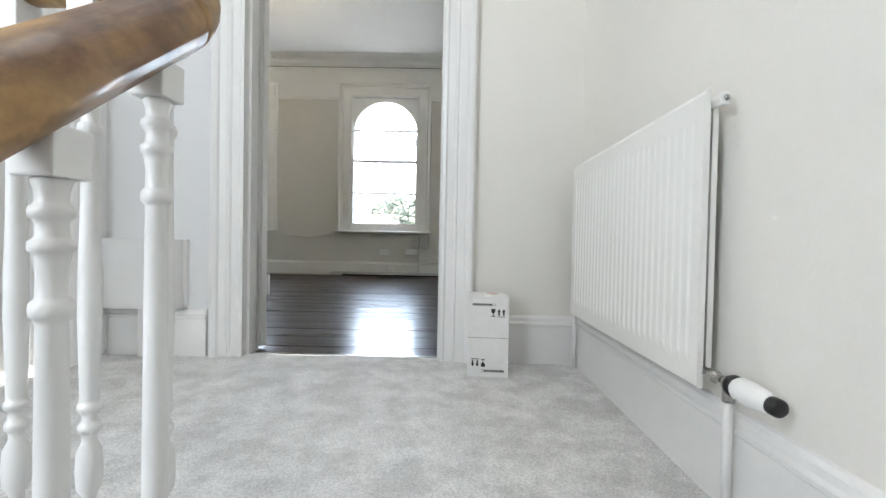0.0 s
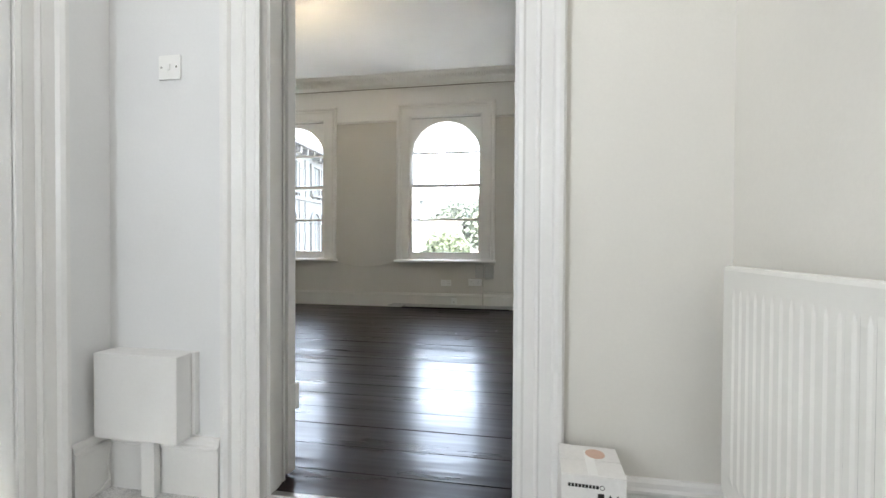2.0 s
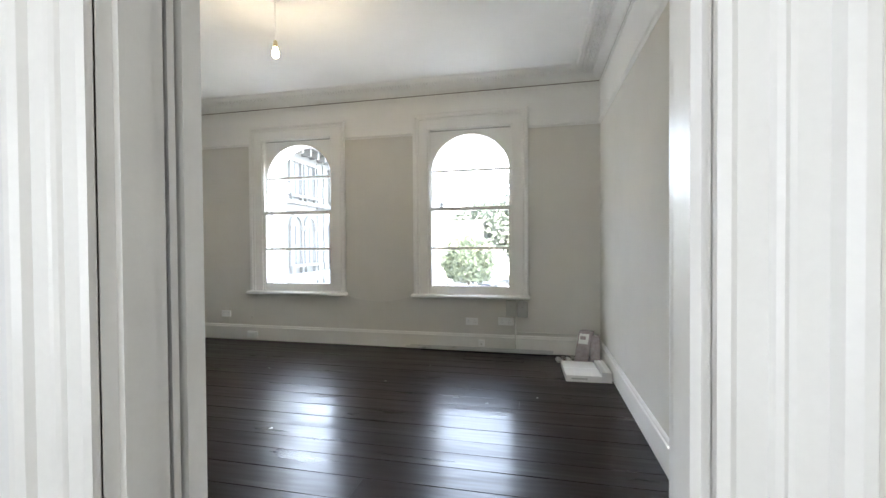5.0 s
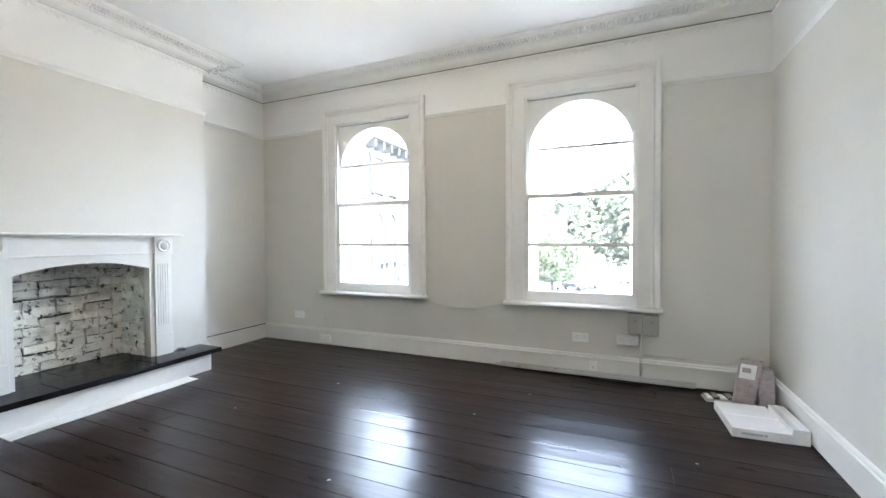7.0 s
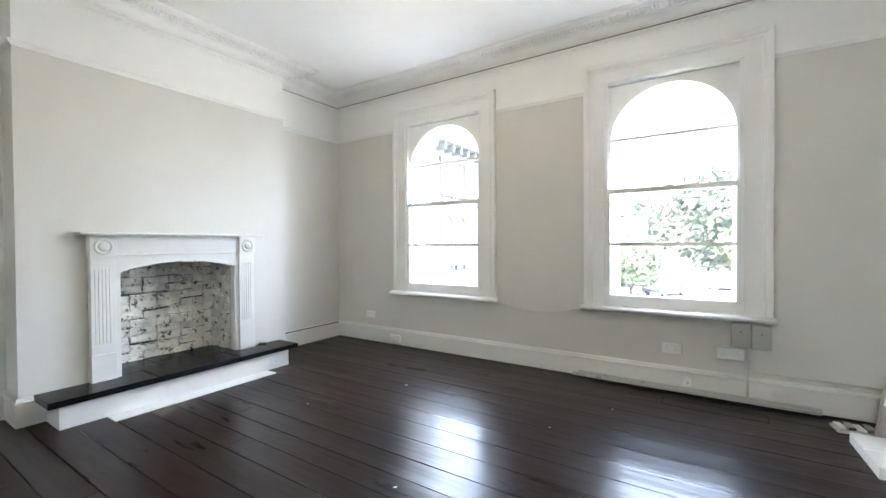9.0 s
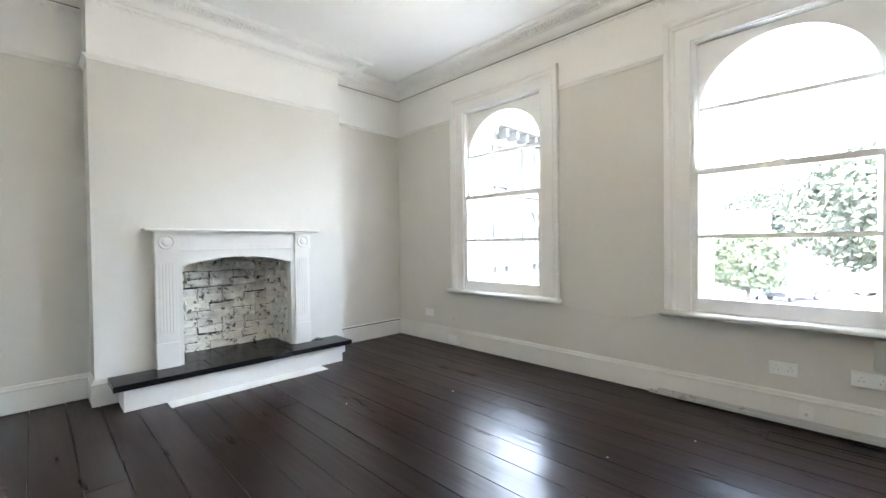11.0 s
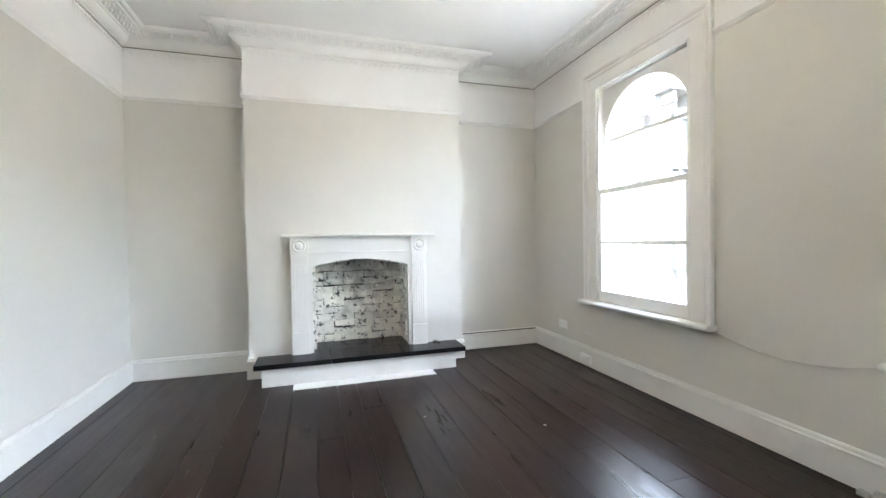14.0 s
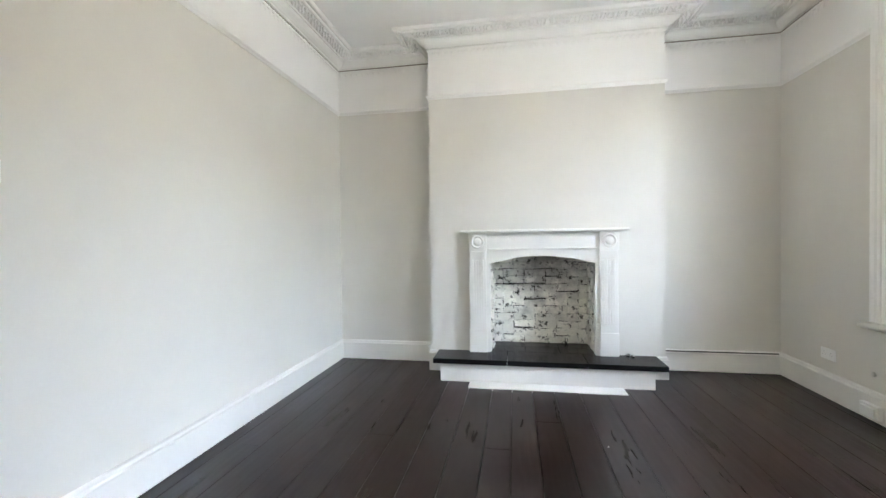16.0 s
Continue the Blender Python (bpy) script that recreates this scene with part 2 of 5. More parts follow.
def tube(bm, pts, radius, segs=8):
    """A round bar through 3D points."""
    pts = [Vector(p) for p in pts]
    rings = []
    for i, p in enumerate(pts):
        d = (pts[min(i + 1, len(pts) - 1)] - pts[max(i - 1, 0)]).normalized()
        u = d.orthogonal().normalized() if not rings else (last - d * last.dot(d)).normalized()
        last = u
        w = d.cross(u)
        rings.append([bm.verts.new(p + radius * (math.cos(2 * math.pi * k / segs) * u + math.sin(2 * math.pi * k / segs) * w)) for k in range(segs)])
    for a, b in zip(rings, rings[1:]):
        for i in range(segs):
            f = bm.faces.new((a[i], a[(i + 1) % segs], b[(i + 1) % segs], b[i]))
            f.smooth = True
    bm.faces.new(rings[0]), bm.faces.new(rings[-1])


def arch_panel(bm, cx, half, z0, z1, rise, y0, y1, edge0, edge1, steps=24, mat=0, flat_arch=False):
    """A panel from edge0 to edge1 and up to z1, over an arch that springs at z0 with that half width and rise."""
    xs = [(cx - half * math.cos(math.pi * i / steps), z0 + rise * math.sin(math.pi * i / steps)) for i in range(steps + 1)]
    if flat_arch:
        xs = [(x, z0 + rise * (1 - ((x - cx) / half) ** 2)) for x, z in xs]
    for (xa, za), (xb, zb) in zip(xs, xs[1:]):
        v = [bm.verts.new(p) for p in ((xa, y0, za), (xb, y0, zb), (xb, y0, z1), (xa, y0, z1), (xa, y1, za), (xb, y1, zb), (xb, y1, z1), (xa, y1, z1))]
        for q in ((0, 1, 2, 3), (5, 4, 7, 6), (4, 5, 1, 0), (3, 2, 6, 7)):
            bm.faces.new([v[i] for i in q]).material_index = mat
    if edge0 < cx - half - 1e-4:
        box(bm, edge0, cx - half, y0, y1, z0, z1, mat)
    if edge1 > cx + half + 1e-4:
        box(bm, cx + half, edge1, y0, y1, z0, z1, mat)


def finish(bm):
    bmesh.ops.recalc_face_normals(bm, faces=bm.faces)


def mesh_of(name, bm, mats):
    finish(bm)
    me = bpy.data.meshes.new(name)
    bm.to_mesh(me)
    bm.free()
    for m in mats if isinstance(mats, (list, tuple)) else (mats,):
        me.materials.append(m)
    return me


def part(name, bm, mats, parent, label=""):
    ob = new(name, mesh_of(name, bm, mats))
    ob.parent = parent
    return tagged(ob, label)


def thing(name, label, category, group="", kind="", at=(0, 0, 0), turn=0):
    ob = new(name)
    ob.empty_display_size = 0.1
    ob.matrix_world = pose(*at, 0, 0, turn)
    return tagged(ob, label, category, group, kind)


def structure(name, bm, mats, label, category):
    return tagged(new(name, mesh_of(name, bm, mats)), label, category, "", "structure")


def B():
    return bmesh.new()


# ---- plan ----
XW, XE, YS, YN, H = -4.935, 0.56, 2.18, 6.45, 3.22          # the front room
BX, BY0, BY1 = -4.635, 3.24, 5.37                            # chimney breast
PR = 2.655                                                   # picture rail
LX0, LX1, LY1 = -1.457, 0.625, 2.045                         # landing
DX0, DX1, DH = -0.845, 0.022, 2.12                           # doorway
WIN = (-3.238, -0.93)                                        # window centres
OW, OZ0, OZ1 = 0.515, 0.68, 2.70                             # window opening: half width, bottom, top


def two_tone(bm, x0, x1, y0, y1, z0, z1):
    if z0 < PR < z1:
        box(bm, x0, x1, y0, y1, z0, PR, 0)
        box(bm, x0, x1, y0, y1, PR, z1, 1)
    else:
        box(bm, x0, x1, y0, y1, z0, z1, 0 if z1 <= PR else 1)


# north wall with two window openings; arched masonry outside
bm = B()
xs = [XW - 0.3, WIN[0] - OW, WIN[0] + OW, WIN[1] - OW, WIN[1] + OW, XE + 0.3]
for i in (0, 2, 4):
    two_tone(bm, xs[i], xs[i + 1], YN, YN + 0.16, -0.3, H + 0.2)
for c in WIN:
    box(bm, c - OW, c + OW, YN, YN + 0.16, -0.3, OZ0, 0)
    box(bm, c - OW, c + OW, YN, YN + 0.16, OZ1, H + 0.2, 1)
structure("wall_north", bm, [M["wall"], M["frieze"]], "stone-painted window wall with a white frieze above the picture rail", "wall")
bm = B()
for i, (a, b) in enumerate(((XW - 0.3, WIN[0] - 0.475), (WIN[0] + 0.475, WIN[1] - 0.475), (WIN[1] + 0.475, XE + 0.3))):
    box(bm, a, b, YN + 0.162, YN + 0.36, -3.0, H + 0.2)
for c in WIN:
    box(bm, c - 0.475, c + 0.475, YN + 0.162, YN + 0.36, -3.0, OZ0 + 0.06)
    arch_panel(bm, c, 0.475, 2.19, H + 0.2, 0.47, YN + 0.162, YN + 0.36, c - 0.475, c + 0.475)
structure("facade_outer", bm, M["frieze"], "white stucco outer face of the window wall", "facade")

# west wall with the firebox cut into it, and the chimney breast
FY0, FY1, FZ = 3.82, 4.785, 1.20
bm = B()
two_tone(bm, XW - 0.45, XW, YS - 0.135, FY0, -0.3, H + 0.2)
two_tone(bm, XW - 0.45, XW, FY1, YN, -0.3, H + 0.2)
two_tone(bm, XW - 0.45, XW, FY0, FY1, FZ, H + 0.2)
box(bm, XW - 0.45, XW - 0.13, FY0, FY1, -0.3, FZ)
structure("wall_west", bm, [M["wall"], M["frieze"]], "stone-painted side wall with a white frieze", "wall")
bm = B()
outline = [(BY0, -0.02), (FY0, -0.02), (FY0, FZ), (FY1, FZ), (FY1, -0.02), (BY1, -0.02), (BY1, PR), (BY0, PR)]
fa, fb = [bm.verts.new((BX, y, z)) for y, z in outline], [bm.verts.new((XW + 0.001, y, z)) for y, z in outline]
bm.faces.new(fa), bm.faces.new(fb)
for i in range(8):
    bm.faces.new((fa[i], fa[(i + 1) % 8], fb[(i + 1) % 8], fb[i]))
box(bm, XW + 0.001, BX, BY0, BY1, PR, H - 0.002, 1)
structure("chimney_breast", bm, [M["wall"], M["frieze"]], "stone-painted chimney breast with a white frieze", "chimney breast")

# south wall with the doorway; landing paint on its other side, light tints in its colour
bm = B()
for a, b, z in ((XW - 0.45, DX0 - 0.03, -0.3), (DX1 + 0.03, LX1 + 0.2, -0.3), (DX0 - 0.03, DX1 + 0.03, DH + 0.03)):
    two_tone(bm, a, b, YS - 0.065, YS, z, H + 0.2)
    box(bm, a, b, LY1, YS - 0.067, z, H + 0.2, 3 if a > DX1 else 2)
structure("wall_south", bm, [M["wall"], M["frieze"], M["hall"], M["hall_warm_lit"]], "plain stone-painted wall with the doorway", "wall")
bm = B()
two_tone(bm, XE, XE + 0.3, YS, YN, -0.3, H + 0.2)
structure("wall_east", bm, [M["wall"], M["frieze"]], "plain stone-painted wall with a white frieze", "wall")

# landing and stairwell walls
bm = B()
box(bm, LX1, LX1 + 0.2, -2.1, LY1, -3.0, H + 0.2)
structure("landing_wall_right", bm, M["hall_warm_lit"], "off-white stairwell wall with warm light put into its paint", "wall")
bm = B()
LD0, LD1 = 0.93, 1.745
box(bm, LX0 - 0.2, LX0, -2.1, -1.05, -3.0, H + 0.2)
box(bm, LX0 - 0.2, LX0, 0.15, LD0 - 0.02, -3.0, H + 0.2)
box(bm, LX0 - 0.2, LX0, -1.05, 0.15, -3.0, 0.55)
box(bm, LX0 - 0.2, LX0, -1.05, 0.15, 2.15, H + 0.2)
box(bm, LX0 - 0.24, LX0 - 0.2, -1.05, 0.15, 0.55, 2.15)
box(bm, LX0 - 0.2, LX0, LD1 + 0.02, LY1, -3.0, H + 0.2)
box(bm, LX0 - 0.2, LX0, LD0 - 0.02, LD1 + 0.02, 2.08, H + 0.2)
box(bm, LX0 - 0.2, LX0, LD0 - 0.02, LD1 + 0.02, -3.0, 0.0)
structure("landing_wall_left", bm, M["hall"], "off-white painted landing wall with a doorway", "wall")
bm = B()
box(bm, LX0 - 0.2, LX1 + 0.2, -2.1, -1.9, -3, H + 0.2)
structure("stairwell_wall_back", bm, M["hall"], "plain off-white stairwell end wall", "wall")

# ceilings
bm = B()
box(bm, XW - 0.45, XE + 0.3, YS - 0.06, YN + 0.36, H, H + 0.25)
structure("ceiling", bm, M["ceiling"], "white painted plaster ceiling", "ceiling")
bm = B()
box(bm, LX0 - 0.2, LX1 + 0.2, -2.1, LY1 + 0.07, H + 0.01, H + 0.26)
structure("ceiling_landing", bm, M["ceiling"], "white painted landing ceiling", "ceiling")

# sub-floors, landing carpet, stairs
bm = B()
box(bm, XW - 0.45, XE + 0.3, YS - 0.10, YN + 0.1, -0.28, -0.028)
structure("subfloor", bm, M["under"], "dark void under the floorboards", "floor")
bm = B()
box(bm, LX0, LX1, 0.95, YS - 0.09, -0.28, 0.012, 0, 0.006)
box(bm, LX0, -0.30, 0.78, 0.951, -0.28, 0.011)
structure("floor_landing", bm, M["carpet"], "landing floor covered with mottled pale grey carpet", "carpet")
bm = B()
for i in range(7):
    y1 = 0.95 - 0.225 * i
    z1 = -0.185 * (i + 1)
    box(bm, -0.30, LX1, y1 - 0.245, y1 + (0.02 if i else 0.0), z1 - 0.2, z1, 0, 0.012)
box(bm, LX0, LX1, -1.9, 0.95 - 0.225 * 7, -1.7, -1.295)
for i in range(8):
    y0 = -0.62 + 0.225 * i
    box(bm, LX0, -0.40, y0, y0 + 0.245, -1.295 - 0.185 * (i + 1) - 0.2, -1.295 - 0.185 * (i + 1))
structure("stairs", bm, M["carpet"], "stairs covered with pale grey carpet", "stairs")
bm = B()
box(bm, LX0, LX1, -1.9, 2.2, -3.1, -2.9)
structure("floor_lower_hall", bm, M["carpet"], "carpeted lower hall floor", "floor")
bm = B()
v = [(-0.33, 0.95, -0.25), (-0.33, 0.95, 0.03), (-0.33, -0.7, -1.32), (-0.33, -0.7, -1.65)]
sweep_v = [bm.verts.new((x + d, y, z)) for d in (0, 0.045) for x, y, z in v]
for q in ((0, 1, 2, 3), (7, 6, 5, 4), (0, 4, 5, 1), (1, 5, 6, 2), (2, 6, 7, 3), (3, 7, 4, 0)):
    bm.faces.new([sweep_v[i] for i in q])
box(bm, LX0, -0.30, 0.745, 0.779, -0.28, 0.02)
structure("stair_string", bm, M["hallgloss"], "white painted stair string and landing edge", "trim")


# ---- trim ----
def flat(z_off=0.0):
    return lambda p, b: (p.x, p.y, b + z_off)


SKIRT = [(0, -0.02), (0.02, -0.02), (0.02, 0.165), (0.024, 0.17), (0.024, 0.178), (0.016, 0.184), (0.014, 0.198), (0.008, 0.206), (0, 0.208)]
SKIRT_ROOM = [(a, max(b, 0.007)) for a, b in SKIRT]
room_line = [(DX1 + 0.16, YS), (XE, YS), (XE, YN), (XW, YN), (XW, BY1), (BX, BY1), (BX, 5.19)]
room_line2 = [(BX, 3.38), (BX, BY0), (XW, BY0), (XW, YS), (DX0 - 0.16, YS)]
bm = B()
sweep(bm, room_line, SKIRT_ROOM, flat())
sweep(bm, room_line2, SKIRT_ROOM, flat())
# solid black strip in place of the shadow line on the alcove skirting
gapbm = B()
box(gapbm, XW + 0.001, XW + 0.0195, BY1 + 0.024, YN - 0.024, 0.186, 0.196)
structure("skirting_gap", gapbm, M["under"], "black strip drawn for the shadow gap above the alcove skirting", "trim")
structure("baseboard", bm, M["eggshell"], "white painted moulded skirting board", "skirting")
bm = B()
sweep(bm, [(LX1, 0.30), (LX1, LY1), (DX1 + 0.155, LY1)], SKIRT, flat(0.01))
sweep(bm, [(DX0 - 0.155, LY1), (LX0, LY1), (LX0, LD1 + 0.155)], SKIRT, flat(0.01))
structure("baseboard_landing", bm, M["hallgloss"], "white painted landing skirting board", "skirting")

ring = [(XE, YS), (XE, YN), (XW, YN), (XW, BY1), (BX, BY1), (BX, BY0), (XW, BY0), (XW, YS)]
RAILP = [(0, -0.02), (0.006, -0.018), (0.012, -0.008), (0.022, 0.0), (0.026, 0.008), (0.022, 0.016), (0.01, 0.018), (0, 0.02)]
gaps = []
for c in WIN:
    gaps += [c + 0.70, c - 0.70]
bm = B()
sweep(bm, [(XE, YN), (gaps[2], YN)], RAILP, flat(PR))
sweep(bm, [(gaps[3], YN), (gaps[0], YN)], RAILP, flat(PR))
sweep(bm, [(gaps[1], YN), (XW, YN), (XW, BY1), (BX, BY1), (BX, BY0), (XW, BY0), (XW, YS), (XE, YS), (XE, YN)], RAILP, flat(PR))
structure("picture_rail", bm, M["frieze"], "thin white moulded picture rail", "picture rail")

CORN = [(0, 3.085), (0.010, 3.087), (0.012, 3.108), (0.003, 3.110), (0.003, 3.119), (0.026, 3.119), (0.030, 3.126), (0.045, 3.130), (0.070, 3.142), (0.090, 3.160), (0.098, 3.176),
        (0.112, 3.178), (0.114, 3.190), (0.212, 3.203), (0.214, 3.190), (0.224, 3.184), (0.234, 3.190), (0.236, 3.200), (0.250, 3.200), (0.252, 3.192), (0.262, 3.188), (0.272, 3.192), (0.278, 3.21), (0.280, 3.219)]
bm = B()
sweep(bm, ring, CORN, flat(), closed=True)
rng = random.Random(4)
for i, (a, b) in enumerate(zip(ring, ring[1:] + ring[:1])):
    a, b = Vector(a), Vector(b)
    d = (b - a).normalized()
    n = Vector((-d.y, d.x))
    before, after = Vector(ring[i - 1]), Vector(ring[(i + 2) % 8])
    s0 = 0.15 if (a - before).normalized().cross(d) > 0 else -0.13
    s1 = 0.15 if d.cross((after - b).normalized()) > 0 else -0.13
    length = (b - a).length - s0 - s1
    count = max(1, round(length / 0.105))
    for k in range(count):
        p = a + d * (s0 + (k + 0.5) * length / count) + n * 0.163
        z = 3.197
        for along, out, size, lift in ((0, -0.030, 0.020, 0.034), (0.027, -0.016, 0.015, 0.028), (-0.027, -0.016, 0.015, 0.028), (0.034, 0.020, 0.013, 0.024), (-0.034, 0.020, 0.013, 0.024), (0, 0.028, 0.017, 0.032), (0, 0.0, 0.011, 0.036)):
            q = p + d * along + n * out
            v0 = bm.verts.new((q.x, q.y, z - lift * rng.uniform(0.85, 1.1)))
            around = [bm.verts.new((q.x + size * math.cos(t) * d.x + size * math.sin(t) * n.x, q.y + size * math.cos(t) * d.y + size * math.sin(t) * n.y, z + 0.004)) for t in (0.3, 1.35, 2.4, 3.45, 4.5, 5.5)]
            for u in range(6):
                bm.faces.new((v0, around[u], around[(u + 1) % 6]))
    small = max(1, round((b - a).length / 0.062))
    for k in range(small):
        p = a + d * ((k + 0.5) * (b - a).length / small)
        v0 = bm.verts.new((p.x + n.x * 0.007, p.y + n.y * 0.007, 3.068))
        tip = bm.verts.new((p.x + n.x * 0.001, p.y + n.y * 0.001, 3.045))
        up = [bm.verts.new((p.x + d.x * s + n.x * o, p.y + d.y * s + n.y * o, zz)) for s, o, zz in ((-0.022, 0.001, 3.07), (-0.014, 0.006, 3.088), (0.014, 0.006, 3.088), (0.022, 0.001, 3.07))]
        for u in range(3):
            bm.faces.new((v0, up[u], up[u + 1]))
        bm.faces.new((v0, up[3], tip)), bm.faces.new((v0, tip, up[0]))
gap = B()
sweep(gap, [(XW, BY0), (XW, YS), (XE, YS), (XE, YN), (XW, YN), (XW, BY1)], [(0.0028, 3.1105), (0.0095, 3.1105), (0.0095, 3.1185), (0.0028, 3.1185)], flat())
structure("cornice_crack", gap, material("brown_line", (0.30, 0.27, 0.22), 0.9, grain=0.2, stain=0.4, stain_scale=1.5), "thin brown line along the cornice's lower edge", "cornice")
structure("cornice", bm, M["frieze"], "white plaster cornice with a band of acanthus leaves", "cornice")

# doorway lining, architraves
ARCH = [(0, -0.002), (0, 0.014), (0.012, 0.018), (0.02, 0.012), (0.05, 0.012), (0.054, 0.018), (0.060, 0.022), (0.066, 0.018), (0.072, 0.020), (0.100, 0.022), (0.106, 0.034), (0.118, 0.040), (0.130, 0.040), (0.138, 0.030), (0.142, 0.0), (0.142, -0.002)]
doorline = [(DX1, 0.0), (DX1, DH), (DX0, DH), (DX0, 0.0)]
bm = B()
sweep(bm, [(x, z) for x, z in reversed(doorline)], ARCH, lambda p, b: (p.x, LY1 - b, p.y + 0.01))
sweep(bm, [(x, z) for x, z in reversed(doorline)], ARCH, lambda p, b: (p.x, YS + b, p.y))
for x0, x1, y1 in ((DX0 - 0.03, DX0, YS - 0.011), (DX1, DX1 + 0.03, YS + 0.001)):
    box(bm, x0, x1, LY1 - 0.001, y1, 0.0, DH + 0.03)
box(bm, DX0, DX1, LY1 - 0.001, YS + 0.001, DH, DH + 0.03)
for x0, x1 in ((DX0, DX0 + 0.012), (DX1 - 0.012, DX1)):
    box(bm, x0, x1, LY1 + 0.03, YS - 0.045, 0.01, DH)
structure("door_frame", bm, M["hallgloss"], "white painted door lining with deep moulded architraves", "door frame")
bm = B()
sweep(bm, [(LD0, 0.0), (LD0, 2.06), (LD1, 2.06), (LD1, 0.0)], ARCH, lambda p, b: (LX0 + b, p.x, p.y + 0.01))
box(bm, LX0 - 0.2, LX0 + 0.001, LD1, LD1 + 0.02, 0, 2.08), box(bm, LX0 - 0.2, LX0 + 0.001, LD0 - 0.02, LD0, 0, 2.08), box(bm, LX0 - 0.2, LX0 + 0.001, LD0, LD1, 2.06, 2.08)
structure("door_frame_side", bm, M["hallgloss"], "white painted side door frame with moulded architrave", "door frame")

# ---- windows ----
WARCH = [(0, -0.002), (0, 0.020), (0.006, 0.024), (0.106, 0.024), (0.110, 0.034), (0.122, 0.038), (0.130, 0.030), (0.138, 0.030), (0.146, 0.044), (0.160, 0.052), (0.176, 0.052), (0.182, 0.044), (0.182, -0.002)]


def window(c, name):
    w = thing(name, "tall white sash window with an arched top light", "window", "sash windows", "structure", (c, YN, 0))
    g = 0.470

    bm = B()
    sweep(bm, [(-OW, OZ0), (-OW, OZ1), (OW, OZ1), (OW, OZ0)], WARCH, lambda p, b: (p.x, -0.72 * b, p.y))
    part("architrave", bm, M["gloss"], w)
    bm = B()
    for s in (-1, 1):
        a, b = sorted((s * OW, s * (OW - 0.012)))
        box(bm, a, b, 0.0, 0.16, OZ0, OZ1)
        a, b = sorted((s * (OW - 0.012), s * (OW - 0.026)))
        box(bm, a, b, -0.004, 0.001, OZ0, OZ1)
        box(bm, a, b, 0.045, 0.053, OZ0, OZ1)
    box(bm, -OW + 0.012, OW - 0.012, 0.0, 0.07, OZ1 - 0.010, OZ1)
    part("window_frame", bm, M["gloss"], w)
    bm = B()
    prof = [(0.10, 0.005), (-0.075, 0.0), (-0.088, 0.006), (-0.094, 0.018), (-0.088, 0.030), (-0.075, 0.036), (0.10, 0.042)]
    va = [bm.verts.new((-0.715, y, 0.640 + z)) for y, z in prof]
    vb = [bm.verts.new((0.715, y, 0.640 + z)) for y, z in prof]
    for i in range(len(prof) - 1):
        bm.faces.new((va[i], vb[i], vb[i + 1], va[i + 1])).smooth = True
    bm.faces.new((va[-1], vb[-1], vb[0], va[0]))
    bm.faces.new(va), bm.faces.new(vb)
    part("window_sill", bm, M["gloss"], w)
    # lower sash
    h = OW - 0.014
    bm = B()
    y0, y1 = 0.003, 0.043
    for a, b, z0, z1 in ((-h, -g, 0.684, 1.742), (g, h, 0.684, 1.742), (-g, g, 0.684, 0.782), (-g, g, 1.700, 1.742), (-g, g, 1.227, 1.255)):
        box(bm, a, b, y0, y1, z0, z1)
    sash = part("lower_sash", bm, M["gloss"], w)
    for k, (z0, z1) in enumerate(((0.782, 1.227), (1.255, 1.700))):
        bm = B()
        box(bm, -g, g, 0.021, 0.025, z0, z1)
        p = part("pane", bm, M["glass"], sash)
        p.visible_shadow = False
    # upper sash with the arched board
    bm = B()
    y0, y1 = 0.054, 0.094
    for a, b, z0, z1 in ((-h, -g, 1.702, 2.19), (g, h, 1.702, 2.19), (-g, g, 1.702, 1.740), (-g, g, 2.177, 2.205)):
        box(bm, a, b, y0, y1, z0, z1)
    arch_panel(bm, 0, g, 2.19, OZ1 - 0.018, 0.44, y0, y1, -h, h)
    sash = part("upper_sash", bm, M["gloss"], w)
    bm = B()
    box(bm, -g, g, 0.072, 0.076, 1.740, 2.177)
    part("pane", bm, M["glass"], sash).visible_shadow = False
    bm = B()
    arc = [(-g * math.cos(math.pi * i / 24), 2.19 + 0.44 * math.sin(math.pi * i / 24)) for i in range(25)]
    fa, fb = [bm.verts.new((x, 0.072, z)) for x, z in arc], [bm.verts.new((x, 0.076, z)) for x, z in arc]
    bm.faces.new(fa), bm.faces.new(list(reversed(fb)))
    for i in range(24):
        bm.faces.new((fa[i], fa[i + 1], fb[i + 1], fb[i]))
    part("pane", bm, M["glass"], sash).visible_shadow = False
    # black strip behind the slot over the sash, its shade put in as colour
    bm = B()
    box(bm, -h, h, 0.084, 0.096, OZ1 - 0.018, OZ1 - 0.001)
    part("head_slot", bm, M["under"], w, "black strip for the shade in the slot above the sash")
    # catch on the meeting rail, two ring pulls
    bm = B()
    box(bm, -0.03, 0.03, 0.005, 0.050, 1.742, 1.750, 0, 0.002)
    lathe(bm, [(0.012, 1.750), (0.012, 1.757), (0.007, 1.760)], (0, 0.025, 0), 10)
    part("sash_catch", bm, M["gloss"], w)
    for s in (-1, 1):
        bm = B()
        tube(bm, [(s * 0.33 + 0.028 * math.cos(a), -0.002, 1.700 - 0.022 * math.sin(a)) for a in [math.pi * k / 8 for k in range(9)]], 0.004, 6)
        part("sash_lift", bm, M["gloss"], w)
